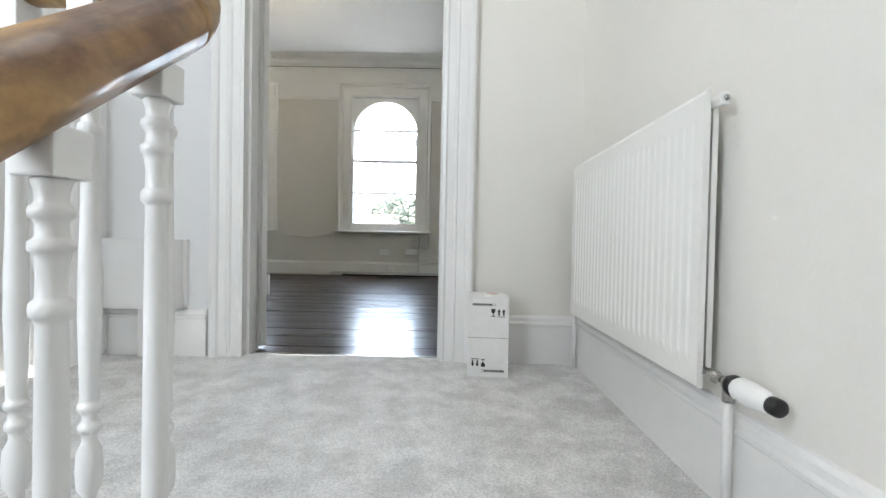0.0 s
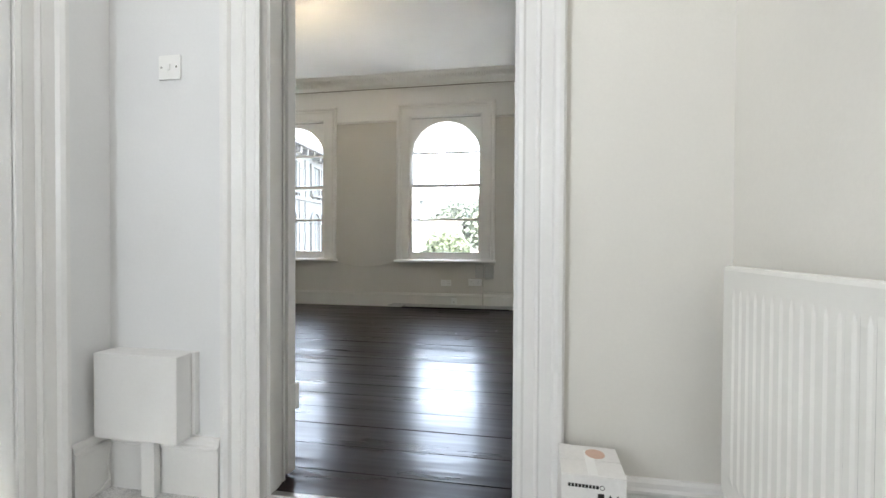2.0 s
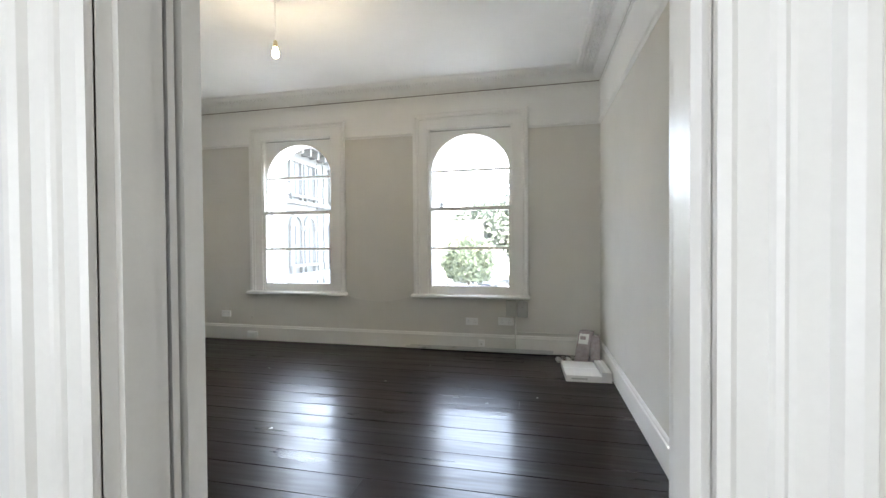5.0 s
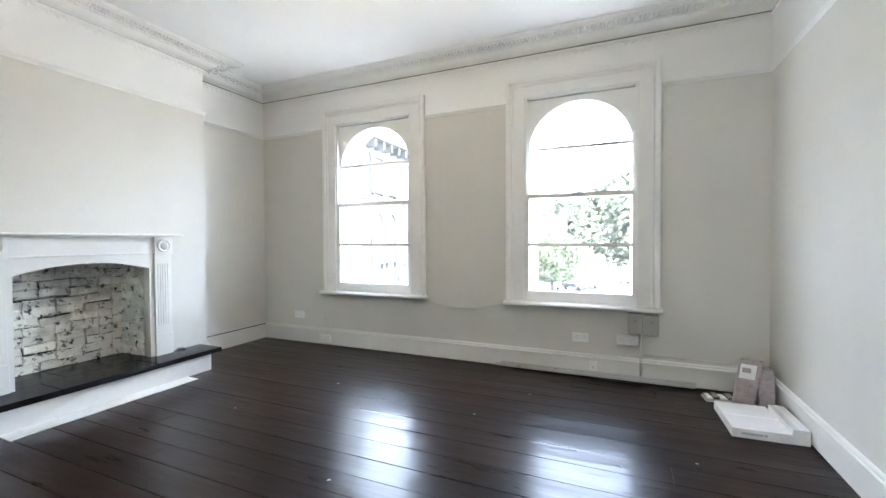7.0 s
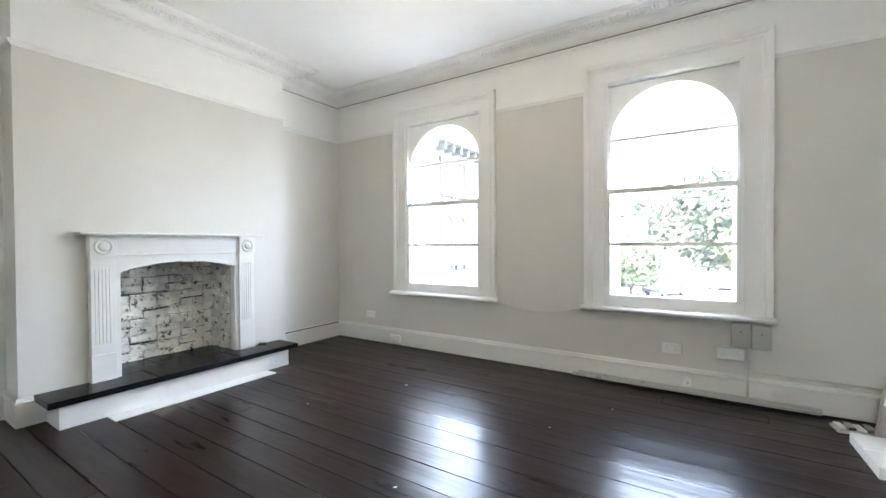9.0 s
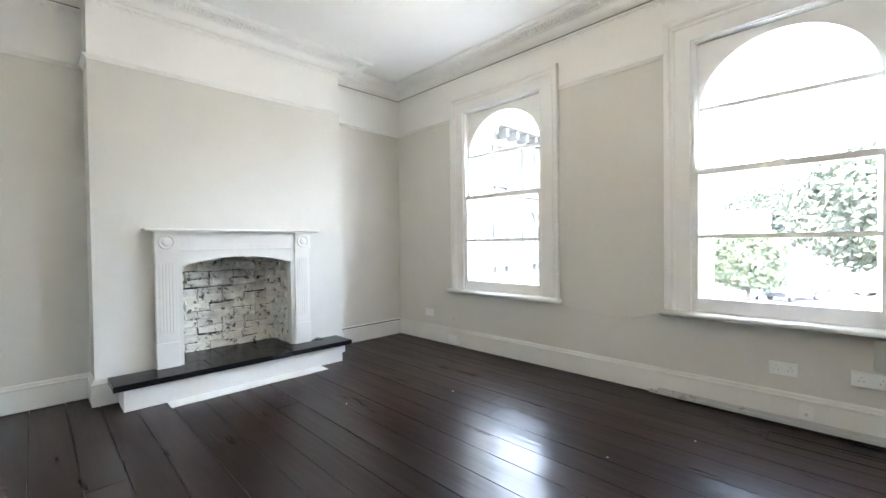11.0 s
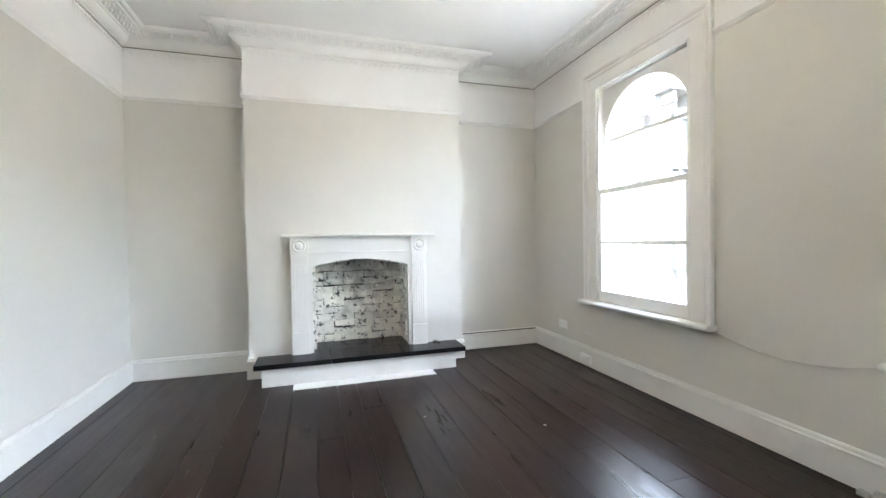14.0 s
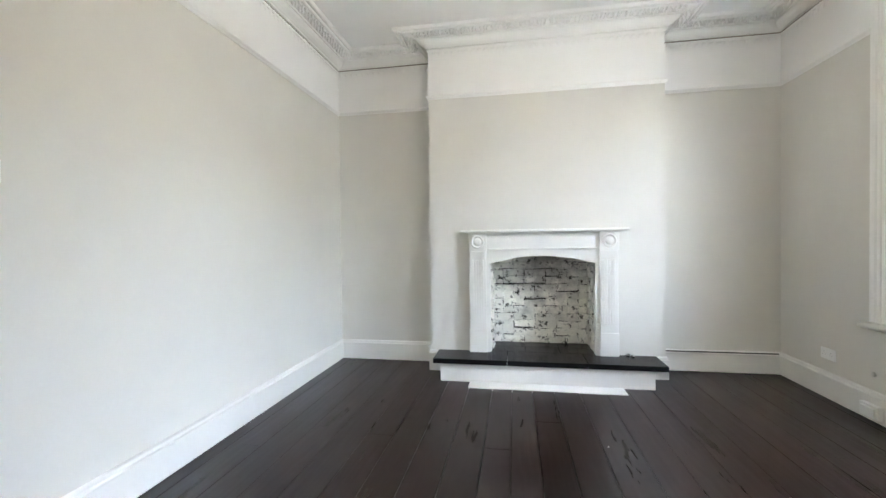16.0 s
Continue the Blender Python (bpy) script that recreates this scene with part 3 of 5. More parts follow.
    # stone capitals on the outer jambs
    for s in (-1, 1):
        bm = B()
        cx, cy = s * 0.515, 0.43
        lathe(bm, [(0.055, 0.55), (0.055, 1.90), (0.075, 1.905), (0.075, 1.925), (0.055, 1.935), (0.060, 1.99), (0.085, 2.06), (0.075, 2.07), (0.095, 2.13), (0.085, 2.14), (0.11, 2.15), (0.11, 2.19)], (cx, cy, 0), 12)
        for k in range(8):
            a = 2 * math.pi * k / 8
            for zz, rr in ((1.99, 0.075), (2.07, 0.095), (2.12, 0.105)):
                lathe(bm, [(0.004, zz - 0.03), (0.022, zz - 0.005), (0.026, zz + 0.02), (0.006, zz + 0.035)], (cx + rr * math.cos(a), cy + rr * math.sin(a), 0), 6)
        part("outer_column", bm, M["frieze"], w, "carved stone colonnette outside the glass")
    return w


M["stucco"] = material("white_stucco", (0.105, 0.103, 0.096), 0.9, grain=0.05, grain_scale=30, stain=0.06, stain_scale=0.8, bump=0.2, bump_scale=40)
window(WIN[0], "window_1")
window(WIN[1], "window_2")

# cable drooping between the sills
bm = B()
pts = [(-2.54, 0.632)] + [(-2.54 + 0.92 * k / 10, 0.636 - 0.072 * math.sin(math.pi * min(1, 1.08 * k / 10)) ** 0.8) for k in range(1, 10)] + [(-1.63, 0.640)]
tube(bm, [(x, YN - 0.006, z) for x, z in pts], 0.003, 6)
tagged(new("wall_cable", mesh_of("wall_cable", bm, M["cable"])), "thin painted cable drooping along the wall between the window sills", "cable")


# ---- doors ----
def door(name, label, width, height, at, turn, knob=True):
    d = thing(name, label, "door", "", "structure", at, turn)
    bm = B()
    t = 0.04
    st = 0.10
    for x0, x1, z0, z1 in ((0, st, 0.008, height), (width - st, width, 0.008, height), (st, width - st, 0.008, 0.22), (st, width - st, 0.80, 1.0), (st, width - st, height - 0.12, height), (width / 2 - 0.05, width / 2 + 0.05, 0.22, 0.80), (width / 2 - 0.05, width / 2 + 0.05, 1.0, height - 0.12)):
        box(bm, x0, x1, 0, t, z0, z1)
    part("leaf_frame", bm, M["hallgloss"], d)
    for x0, x1 in ((st, width / 2 - 0.05), (width / 2 + 0.05, width - st)):
        for z0, z1 in ((0.22, 0.80), (1.0, height - 0.12)):
            bm = B()
            box(bm, x0 + 0.001, x1 - 0.001, 0.012, t - 0.012, z0 + 0.001, z1 - 0.001)
            part("door_panel", bm, M["hallgloss"], d)
    if knob:
        for s, y in ((1, t), (-1, 0.0)):
            bm = B()
            lathe(bm, [(0.026, 0), (0.026, s * 0.006), (0.010, s * 0.010), (0.010, s * 0.03), (0.022, s * 0.036), (0.030, s * 0.052), (0.026, s * 0.068), (0.010, s * 0.074)], (width - 0.065, y, 0.97), 16, "y")
            part("door_knob", bm, M["plastic"], d, "round white door knob")
    for z in (0.25, 1.88):
        bm = B()
        lathe(bm, [(0.007, z), (0.008, z + 0.005), (0.008, z + 0.095), (0.007, z + 0.10)], (-0.006, -0.004, 0), 10)
        box(bm, -0.004, 0.001, 0.0, 0.035, z, z + 0.10)
        part("hinge", bm, M["hallgloss"], d)
    return d


door("door_1", "white painted panelled door folded open against the wall", 0.80, 2.08, (DX0 + 0.012, YS + 0.066, 0.006), 171)
door("door_2", "closed white painted panelled side door", LD1 - LD0 - 0.008, 2.04, (LX0 - 0.10, LD0 + 0.004, 0.012), 90, False)

# ---- fireplace ----
FC = (FY0 + FY1) / 2 - 0.008
fire = thing("fireplace_surround", "white painted fireplace surround with fluted pilasters and roundels", "fireplace", at=(BX, FC, 0), turn=90)
HZ = 0.21
for s in (-1, 1):
    c = s * 0.588
    bm = B()
    box(bm, c - 0.078, c + 0.078, -0.062, -0.001, HZ, 1.165, 0, 0.003)
    pil = part("pilaster", bm, M["eggshell"], fire)
    bm = B()
    box(bm, c - 0.082, c + 0.082, -0.070, -0.0005, HZ, 0.42, 0, 0.004)
    part("pilaster_base", bm, M["eggshell"], pil)
    for k in range(5):
        x = c - 0.046 + 0.023 * k
        bm = B()
        box(bm, x - 0.0085, x + 0.0085, -0.0660, -0.060, 0.50, 1.08, 0, 0.002)
        part("reed", bm, M["eggshell"], pil)
    bm = B()
    box(bm, c - 0.084, c + 0.084, -0.078, -0.001, 1.165, 1.335, 0, 0.003)
    blk = part("corner_block", bm, M["eggshell"], fire)
    bm = B()
    lathe(bm, [(0.062, -0.076), (0.062, -0.088), (0.056, -0.092), (0.048, -0.090), (0.044, -0.082), (0.036, -0.082), (0.032, -0.092), (0.022, -0.096), (0.004, -0.097)], (c, 0, 1.252), 28, "y")
    part("roundel", bm, M["eggshell"], blk)
bm = B()
box(bm, -0.504, 0.504, -0.058, -0.001, 1.190, 1.335)
box(bm, -0.504, 0.504, -0.066, -0.001, 1.178, 1.192, 0, 0.003)
part("frieze", bm, M["eggshell"], fire)
bm = B()
arch_panel(bm, 0, 0.472, 1.045, 1.180, 0.072, -0.045, 0.03, -0.51, 0.51, flat_arch=True)
for s in (-1, 1):
    a, b = sorted((s * 0.472, s * 0.51))
    box(bm, a, b, -0.045, 0.03, HZ, 1.045)
part("arched_panel", bm, M["eggshell"], fire)
bm = B()
box(bm, -0.745, 0.745, -0.135, -0.001, 1.342, 1.362, 0, 0.006)
box(bm, -0.690, 0.690, -0.100, -0.001, 1.333, 1.343, 0, 0.003)
part("mantel_shelf", bm, M["eggshell"], fire)

hearth = thing("raised_hearth", "raised fireplace hearth with glossy black top and white plinth", "hearth", at=(BX, FC, 0))
HF, HY0, HY1 = 0.325, 3.315 - FC, 5.290 - FC
bm = B()
box(bm, 0.0, HF - 0.035, 3.378 - FC, 5.195 - FC, 0.0, 0.164, 0, 0.004)
part("plinth", bm, M["eggshell"], hearth, "white painted plinth")
for a, b in ((HY0, 3.975 - FC), (3.978 - FC, 4.655 - FC), (4.658 - FC, HY1)):
    bm = B()
    box(bm, 0.0, HF, a, b, 0.165, HZ, 0, 0.007)
    part("hearth_slab", bm, M["slate"], hearth, "black painted hearth slab")
for k in range(3):
    for j in range(2):
        bm = B()
        a = FY0 - FC + 0.008 + k * 0.318
        box(bm, -0.398 + j * 0.199, -0.2 + j * 0.199, a, a + 0.315, 0.165, HZ - 0.001, 0, 0.003)
        part("hearth_tile", bm, M["slate"], hearth)
bm = B()
box(bm, XW - 0.13, BX - 0.001, FY0, FY1, -0.02, 0.163)
structure("hearth_base", bm, M["mortar"], "rubble base under the hearth tiles", "hearth")
bm = B()
box(bm, BX + 0.25, -4.195, 3.645, 4.945, -0.02, 0.005, 0, 0.002)
tagged(new("hearthstone", mesh_of("hearthstone", bm, M["gloss"])), "white painted hearthstone set flush with the floorboards", "hearthstone")
bm = B()
box(bm, -4.66, -4.60, 5.03, 5.06, HZ, HZ + 0.012, 0, 0.003)
box(bm, -4.63, -4.57, 5.075, 5.095, HZ, HZ + 0.008, 0, 0.002)
tube(bm, [(-4.65, 5.045, HZ + 0.014), (-4.60, 5.07, HZ + 0.014), (-4.585, 5.085, HZ + 0.012)], 0.004, 6)
tagged(new("metal_bracket", mesh_of("metal_bracket", bm, M["chrome"])), "small loose metal bracket lying on the black hearth", "bracket")

# ---- stairs balustrade ----
def baluster(x, y, base, ring_z, top_z):
    """A turned baluster: ring_z is the height of its lowest upper ring, base its foot, top_z the rail's underside."""
    b = thing("baluster", "white painted turned baluster", "baluster", "stair balusters", at=(x, y, base))
    bm = B()
    r, blk = ring_z - base, ring_z - base + 0.108
    def bead(rad_, z, h):
        return [(rad_ - 0.005, z - h), (rad_ - 0.001, z - h * 0.75), (rad_, z), (rad_ - 0.001, z + h * 0.75), (rad_ - 0.005, z + h)]

    prof = [(0.020, 0.085), (0.024, 0.10), (0.020, 0.112), (0.015, 0.122), (0.015, 0.148), (0.027, 0.160), (0.0295, 0.185), (0.027, 0.212), (0.016, 0.226), (0.016, 0.236)] + bead(0.0245, 0.246, 0.006) + [(0.0165, 0.258), (0.0165, 0.266)] + bead(0.0260, 0.276, 0.006)
    prof += [(0.0205, 0.286), (0.0215, 0.32), (0.0250, 0.40), (0.0245, 0.47), (0.0212, r - 0.14), (0.0195, r - 0.012)] + bead(0.0272, r, 0.0075) + [(0.0195, r + 0.010), (0.0188, r + 0.028), (0.0215, r + 0.040)] + bead(0.0282, r + 0.052, 0.0055) + [(0.0200, r + 0.060), (0.0195, r + 0.070)] + bead(0.0278, r + 0.080, 0.0055) + [(0.0195, r + 0.089), (0.0205, r + 0.098), (0.0250, r + 0.106), (0.020, r + 0.109)]
    lathe(bm, [(0.56 * a, z) for a, z in prof], (0, 0, 0), 20)
    part("turned_shaft", bm, M["hallgloss"], b)
    bm = B()
    box(bm, -0.018, 0.018, -0.018, 0.018, 0, 0.09, 0, 0.002)
    part("foot_block", bm, M["hallgloss"], b)
    bm = B()
    box(bm, -0.0188, 0.0188, -0.0188, 0.0188, blk, top_z - base, 0, 0.0025)
    part("top_block", bm, M["hallgloss"], b)
    return b


SL = 0.87
for k in range(0, 9):
    y = 0.708 - 0.122 * k
    rz = 0.577 - 0.122 * SL * k
    step = math.floor((0.95 - y) / 0.225) + 1
    baluster(-0.277, y, -0.185 * step, rz, rz + 0.150)
for k in range(10):
    baluster(-0.352 - 0.106 * k, 0.828, 0.012, 0.682, 0.862)

rail = thing("handrail", "varnished brown wooden handrail curving round above the balusters", "handrail")
bm = B()
path = [(-0.277, -0.57 + 0.1 * k, 0.760 + 0.80 * (-1.27 + 0.1 * k)) for k in range(13)]
path = path[:-1]
for k in range(13):
    a = math.pi / 2 * k / 12
    path.append((-0.367 + 0.09 * math.cos(a), 0.738 + 0.09 * math.sin(a), 0.792 + 0.100 * math.sin(a) ** 1.1))
wreath = len(path)
path += [(-0.40 - 0.1 * k, 0.828, 0.894) for k in range(11)]
path = [Vector(p) for p in path]
sect = [(0.035 * math.cos(2 * math.pi * k / 20), 0.034 * math.sin(2 * math.pi * k / 20) - (0.004 if 11 <= k <= 19 else 0)) for k in range(20)]
turned = []
for i, p in enumerate(path):
    d = (path[min(i + 1, len(path) - 1)] - path[max(i - 1, 0)]).normalized()
    side = d.cross(Vector((0, 0, 1))).normalized()
    up = side.cross(d)
    turned.append([p + side * a + up * b for a, b in sect])
for name, i0, i1 in (("stair_rail", 0, wreath - 13), ("wreath", wreath - 13, wreath - 1), ("landing_rail", wreath - 1, len(path) - 1)):
    bm = B()
    rows = [[bm.verts.new(v) for v in turned[i]] for i in range(i0, i1 + 1)]
    for a, b in zip(rows, rows[1:]):
        for j in range(len(sect)):
            bm.faces.new((a[j], a[(j + 1) % len(sect)], b[(j + 1) % len(sect)], b[j])).smooth = True
    bm.faces.new(rows[0]), bm.faces.new(rows[-1])
    part(name, bm, M["rail"], rail)

# ---- landing things ----
rad = thing("radiator", "white double-panel radiator with a thermostatic valve on the wall", "radiator", at=(LX1, 1.525, 0.0))
RX, RY0, RY1, RZ0, RZ1 = -0.062, -0.435, 0.435, 0.243, 0.852


def panel(name, x, y0, y1, z0, z1, ribs):
    bm = B()
    pitch = (y1 - y0 - 0.06) / ribs
    prof = [(y0, 0.0)]
    for k in range(ribs):
        a = y0 + 0.03 + k * pitch
        prof += [(a + 0.10 * pitch, 0.0), (a + 0.28 * pitch, -0.0038), (a + 0.72 * pitch, -0.0038), (a + 0.90 * pitch, 0.0)]
    prof.append((y1, 0.0))
    levels = [(z0, 0.0, 0.004), (z0 + 0.004, 0.0, 0.0), (z0 + 0.045, 0.0, 0.0), (z0 + 0.065, 1.0, 0.0), (z1 - 0.075, 1.0, 0.0), (z1 - 0.055, 0.0, 0.0), (z1 - 0.012, 0.0, 0.0), (z1 - 0.003, 0.0, 0.003), (z1, 0.0, 0.010)]
    rows = [[bm.verts.new((x + dx + f * d, y, z)) for y, d in prof] for z, f, dx in levels]
    for a, b in zip(rows, rows[1:]):
        for i in range(len(prof) - 1):
            bm.faces.new((a[i], a[i + 1], b[i + 1], b[i])).smooth = False
    back = [[bm.verts.new((x + 0.012, y, z)) for y, d in (prof[0], prof[-1])] for z in (z0, z1)]
    bm.faces.new((back[0][0], back[0][1], back[1][1], back[1][0]))
    bm.faces.new([r[0] for r in rows] + [back[1][0], back[0][0]]), bm.faces.new([r[-1] for r in rows] + [back[1][1], back[0][1]])
    bm.faces.new(rows[0] + [back[0][1], back[0][0]]), bm.faces.new(rows[-1] + [back[1][1], back[1][0]])
    return part(name, bm, M["radiator"], rad)


panel("front_panel", RX, RY0, RY1, RZ0, RZ1, 26)
panel("back_panel", RX + 0.024, RY0 + 0.012, RY1 - 0.012, RZ0 + 0.03, RZ1 - 0.03, 26)
for z0 in (RZ1 - 0.06, RZ0 + 0.03):
    bm = B()
    box(bm, RX + 0.0125, RX + 0.0195, RY0 + 0.03, RY1 - 0.03, z0, z0 + 0.025)
    part("header", bm, M["radiator"], rad)
bm = B()
lathe(bm, [(0.011, RY0 + 0.02), (0.011, RY0 - 0.008), (0.014, RY0 - 0.010), (0.014, RY0 - 0.026), (0.011, RY0 - 0.028)], (RX + 0.024, 0, RZ1 - 0.028), 6, "y", False)
plug = part("bleed_plug", bm, M["radiator"], rad, "white hexagonal bleed plug")
bm = B()
lathe(bm, [(0.006, RY0 - 0.029), (0.004, RY0 - 0.030), (0.004, RY0 - 0.033), (0.002, RY0 - 0.033)], (RX + 0.024, 0, RZ1 - 0.028), 10, "y")
part("bleed_screw", bm, M["chrome"], plug)
bm = B()
vz = RZ0 + 0.034
lathe(bm, [(0.010, RY0 + 0.02), (0.010, RY0 - 0.010), (0.013, RY0 - 0.012), (0.013, RY0 - 0.030), (0.009, RY0 - 0.034), (0.009, RY0 - 0.055), (0.013, RY0 - 0.058), (0.013, RY0 - 0.075)], (RX + 0.020, 0, vz), 10, "y")
lathe(bm, [(0.011, vz - 0.035), (0.011, vz + 0.004)], (RX + 0.020, RY0 - 0.066, 0), 10)
part("valve_body", bm, M["chrome"], rad, "chrome valve body")
bm = B()
lathe(bm, [(0.019, RY0 - 0.074), (0.0205, RY0 - 0.078), (0.0205, RY0 - 0.090), (0.018, RY0 - 0.092)], (RX + 0.020, 0, vz), 18, "y")
part("valve_collar", bm, M["black"], rad, "black valve collar")
bm = B()
lathe(bm, [(0.0185, RY0 - 0.091), (0.022, RY0 - 0.098), (0.0225, RY0 - 0.125), (0.0195, RY0 - 0.150), (0.0165, RY0 - 0.166), (0.0150, RY0 - 0.170)], (RX + 0.020, 0, vz), 20, "y")
head = part("valve_head", bm, M["plastic"], rad, "ivory thermostatic valve head")
bm = B()
lathe(bm, [(0.0152, RY0 - 0.168), (0.0152, RY0 - 0.184), (0.012, RY0 - 0.188), (0.004, RY0 - 0.189)], (RX + 0.020, 0, vz), 16, "y")
part("valve_cap", bm, M["black"], head, "black valve cap")
bm = B()
tube(bm, [(RX + 0.020, RY0 - 0.066, vz - 0.03), (RX + 0.020, RY0 - 0.066, 0.01)], 0.0085, 10)
part("pipe", bm, M["hallgloss"], rad)
bm = B()
tube(bm, [(RX + 0.022, RY1 + 0.012, vz), (RX + 0.022, RY1 + 0.012, 0.01)], 0.0085, 10)
lathe(bm, [(0.012, RY1 - 0.01), (0.012, RY1 + 0.012)], (RX + 0.022, 0, vz), 10, "y")
part("pipe", bm, M["hallgloss"], rad)

# cardboard box beside the doorway; its print is arrows, a goblet and plain bars
bx = thing("cardboard_box", "white cardboard box with black handling marks on the carpet", "box", at=(0.216, 1.912, 0.012), turn=-3)
bm = B()
box(bm, -0.079, 0.079, -0.079, 0.079, 0, 0.306, 0, 0.002)
part("carton", bm, M["card"], bx)
for s in (-1, 1):
    bm = B()
    a, b = sorted((s * 0.0015, s * 0.079))
    box(bm, -0.079, 0.079, a, b, 0.3065, 0.3095, 0, 0.001)
    part("top_flap", bm, M["card"], bx)
bm = B()
box(bm, -0.012, 0.012, -0.075, 0.05, 0.3098, 0.3105)
part("tape", bm, M["plastic"], bx)
bm = B()
lathe(bm, [(0.026, 0.3098), (0.026, 0.3106)], (0.018, 0.035, 0), 24)
part("round_mark", bm, material("brown_print", (0.62, 0.42, 0.33), 0.6), bx, "brown round mark")
F = -0.0797


def mark(name, polys):
    bm = B()
    for poly in polys:
        fa = [bm.verts.new((x, F, z)) for x, z in poly]
        fb = [bm.verts.new((x, F + 0.0008, z)) for x, z in poly]
        bm.faces.new(fa)
        for i in range(len(fa)):
            bm.faces.new((fa[i], fa[(i + 1) % len(fa)], fb[(i + 1) % len(fa)], fb[i]))
    return part(name, bm, M["ink"], bx, "black print")


def arrow(x, z, s):
    return [[(x - 0.003, z), (x + 0.003, z), (x + 0.003, z + s * 0.014), (x - 0.003, z + s * 0.014)], [(x - 0.0065, z + s * 0.014), (x + 0.0065, z + s * 0.014), (x, z + s * 0.026)]]


def rect(x0, x1, z0, z1):
    return [(x0, z0), (x1, z0), (x1, z1), (x0, z1)]


def goblet(x, z, s):
    return [[(x - 0.0075, z + s * 0.03), (x - 0.008, z + s * 0.02), (x - 0.003, z + s * 0.012), (x + 0.003, z + s * 0.012), (x + 0.008, z + s * 0.02), (x + 0.0075, z + s * 0.03)], rect(x - 0.0015, x + 0.0015, *sorted((z + s * 0.002, z + s * 0.012))), rect(x - 0.008, x + 0.008, *sorted((z, z + s * 0.003)))]


for name, s, ox, oz in (("upper", 1, 0.0, 0.0), ("lower", -1, 0.0, 0.306)):
    f = lambda x: s * x
    g = lambda z: oz + s * z
    mark("handling_arrows", [[(f(x), g(z)) for x, z in q] for q in arrow(0.040, 0.240, 1) + arrow(0.058, 0.240, 1) + [rect(0.033, 0.065, 0.234, 0.2365)]])
    mark("goblet_mark", [[(f(x), g(z)) for x, z in q] for q in goblet(0.018, 0.236, 1)])
    mark("name_bar", [[(f(x), g(z)) for x, z in rect(-0.062 + 0.0085 * k, -0.062 + 0.0085 * k + 0.0065, 0.277, 0.2855)] for k in range(9)])
    ring_pts = [[(f(0.0205 + r * math.cos(a)), g(0.281 + r * math.sin(a))) for r, a in ((0.006, t0), (0.006, t1), (0.0048, t1), (0.0048, t0))] for t0, t1 in [(2 * math.pi * k / 12, 2 * math.pi * (k + 1) / 12) for k in range(12)]]
    mark("ring_mark", ring_pts)
mark("seam_line", [rect(-0.079, 0.079, 0.1522, 0.1532)])

# meter cupboard with its conduit, light switch
mb = thing("meter_box", "white boxed-in meter cupboard on the wall above a conduit", "meter box", at=(-1.265, LY1, 0.372))
bm = B()
box(bm, -0.165, 0.165, -0.088, -0.022, -0.148, 0.148, 0, 0.003)
part("cover", bm, M["hallgloss"], mb)
bm = B()
box(bm, -0.155, 0.178, -0.0215, -0.0005, -0.142, 0.148, 0, 0.002)
part("backboard", bm, M["hallgloss"], mb)
bm = B()
box(bm, -0.012, 0.042, -0.052, -0.027, -0.36, -0.149, 0, 0.002)
part("conduit", bm, M["hallgloss"], mb)
bm = B()
tube(bm, [(-1.40, LY1 - 0.01, 0.225), (-1.435, LY1 - 0.012, 0.205), (-1.44, LY1 - 0.030, 0.12), (-1.425, LY1 - 0.034, 0.05), (-1.435, LY1 - 0.06, 0.022), (-1.428, 1.93, 0.02), (-1.405, 1.80, 0.018)], 0.004, 6)
tagged(new("loose_cable", mesh_of("loose_cable", bm, M["plastic"])), "thin white cable running down to the carpet edge", "cable")
sw = thing("light_switch", "white square light switch on the landing wall", "light switch", at=(-1.199, LY1, 1.526))
bm = B()
box(bm, -0.043, 0.043, -0.009, -0.0005, -0.043, 0.043, 0, 0.003)
part("plate", bm, M["plastic"], sw)
bm = B()
box(bm, -0.006, 0.006, -0.014, -0.008, -0.011, 0.011, 0, 0.002)
part("rocker", bm, M["plastic"], sw)
for s in (-1, 1):
    bm = B()
    lathe(bm, [(0.004, -0.0085), (0.004, -0.0105), (0.002, -0.011)], (s * 0.030, 0, 0), 8, "y")
    part("screw", bm, M["chrome"], sw)
bm = B()
box(bm, DX0, DX1, YS - 0.10, YS - 0.075, 0.0, 0.014, 0, 0.004)
structure("threshold", bm, M["chrome"], "worn pale metal threshold strip between carpet and boards", "threshold")


# ---- front room things ----
def wall_plate(name, label, category, x, z, w, h, d=0.012, mat="plastic", holes=0):
    t = thing(name, label, category, at=(x, YN, z))
    bm = B()
    box(bm, -w / 2, w / 2, -d, -0.0005, -h / 2, h / 2, 0, min(0.004, d / 3))
    part("plate", bm, M[mat], t)
    for k in range(holes):
        cx = (k - (holes - 1) / 2) * w / max(1, holes)
        bm = B()
        for dx, dz in ((0, 0.014), (-0.011, -0.008), (0.011, -0.008)):
            box(bm, cx + dx - 0.003, cx + dx + 0.003, -d - 0.0006, -d + 0.001, dz - 0.004, dz + 0.004)
        part("socket_holes", bm, M["greybox"], t)
        bm = B()
        box(bm, cx + 0.02, cx + 0.028, -d - 0.004, -d, 0.012, 0.026, 0, 0.001)
        part("socket_switch", bm, M[mat], t)
    return t


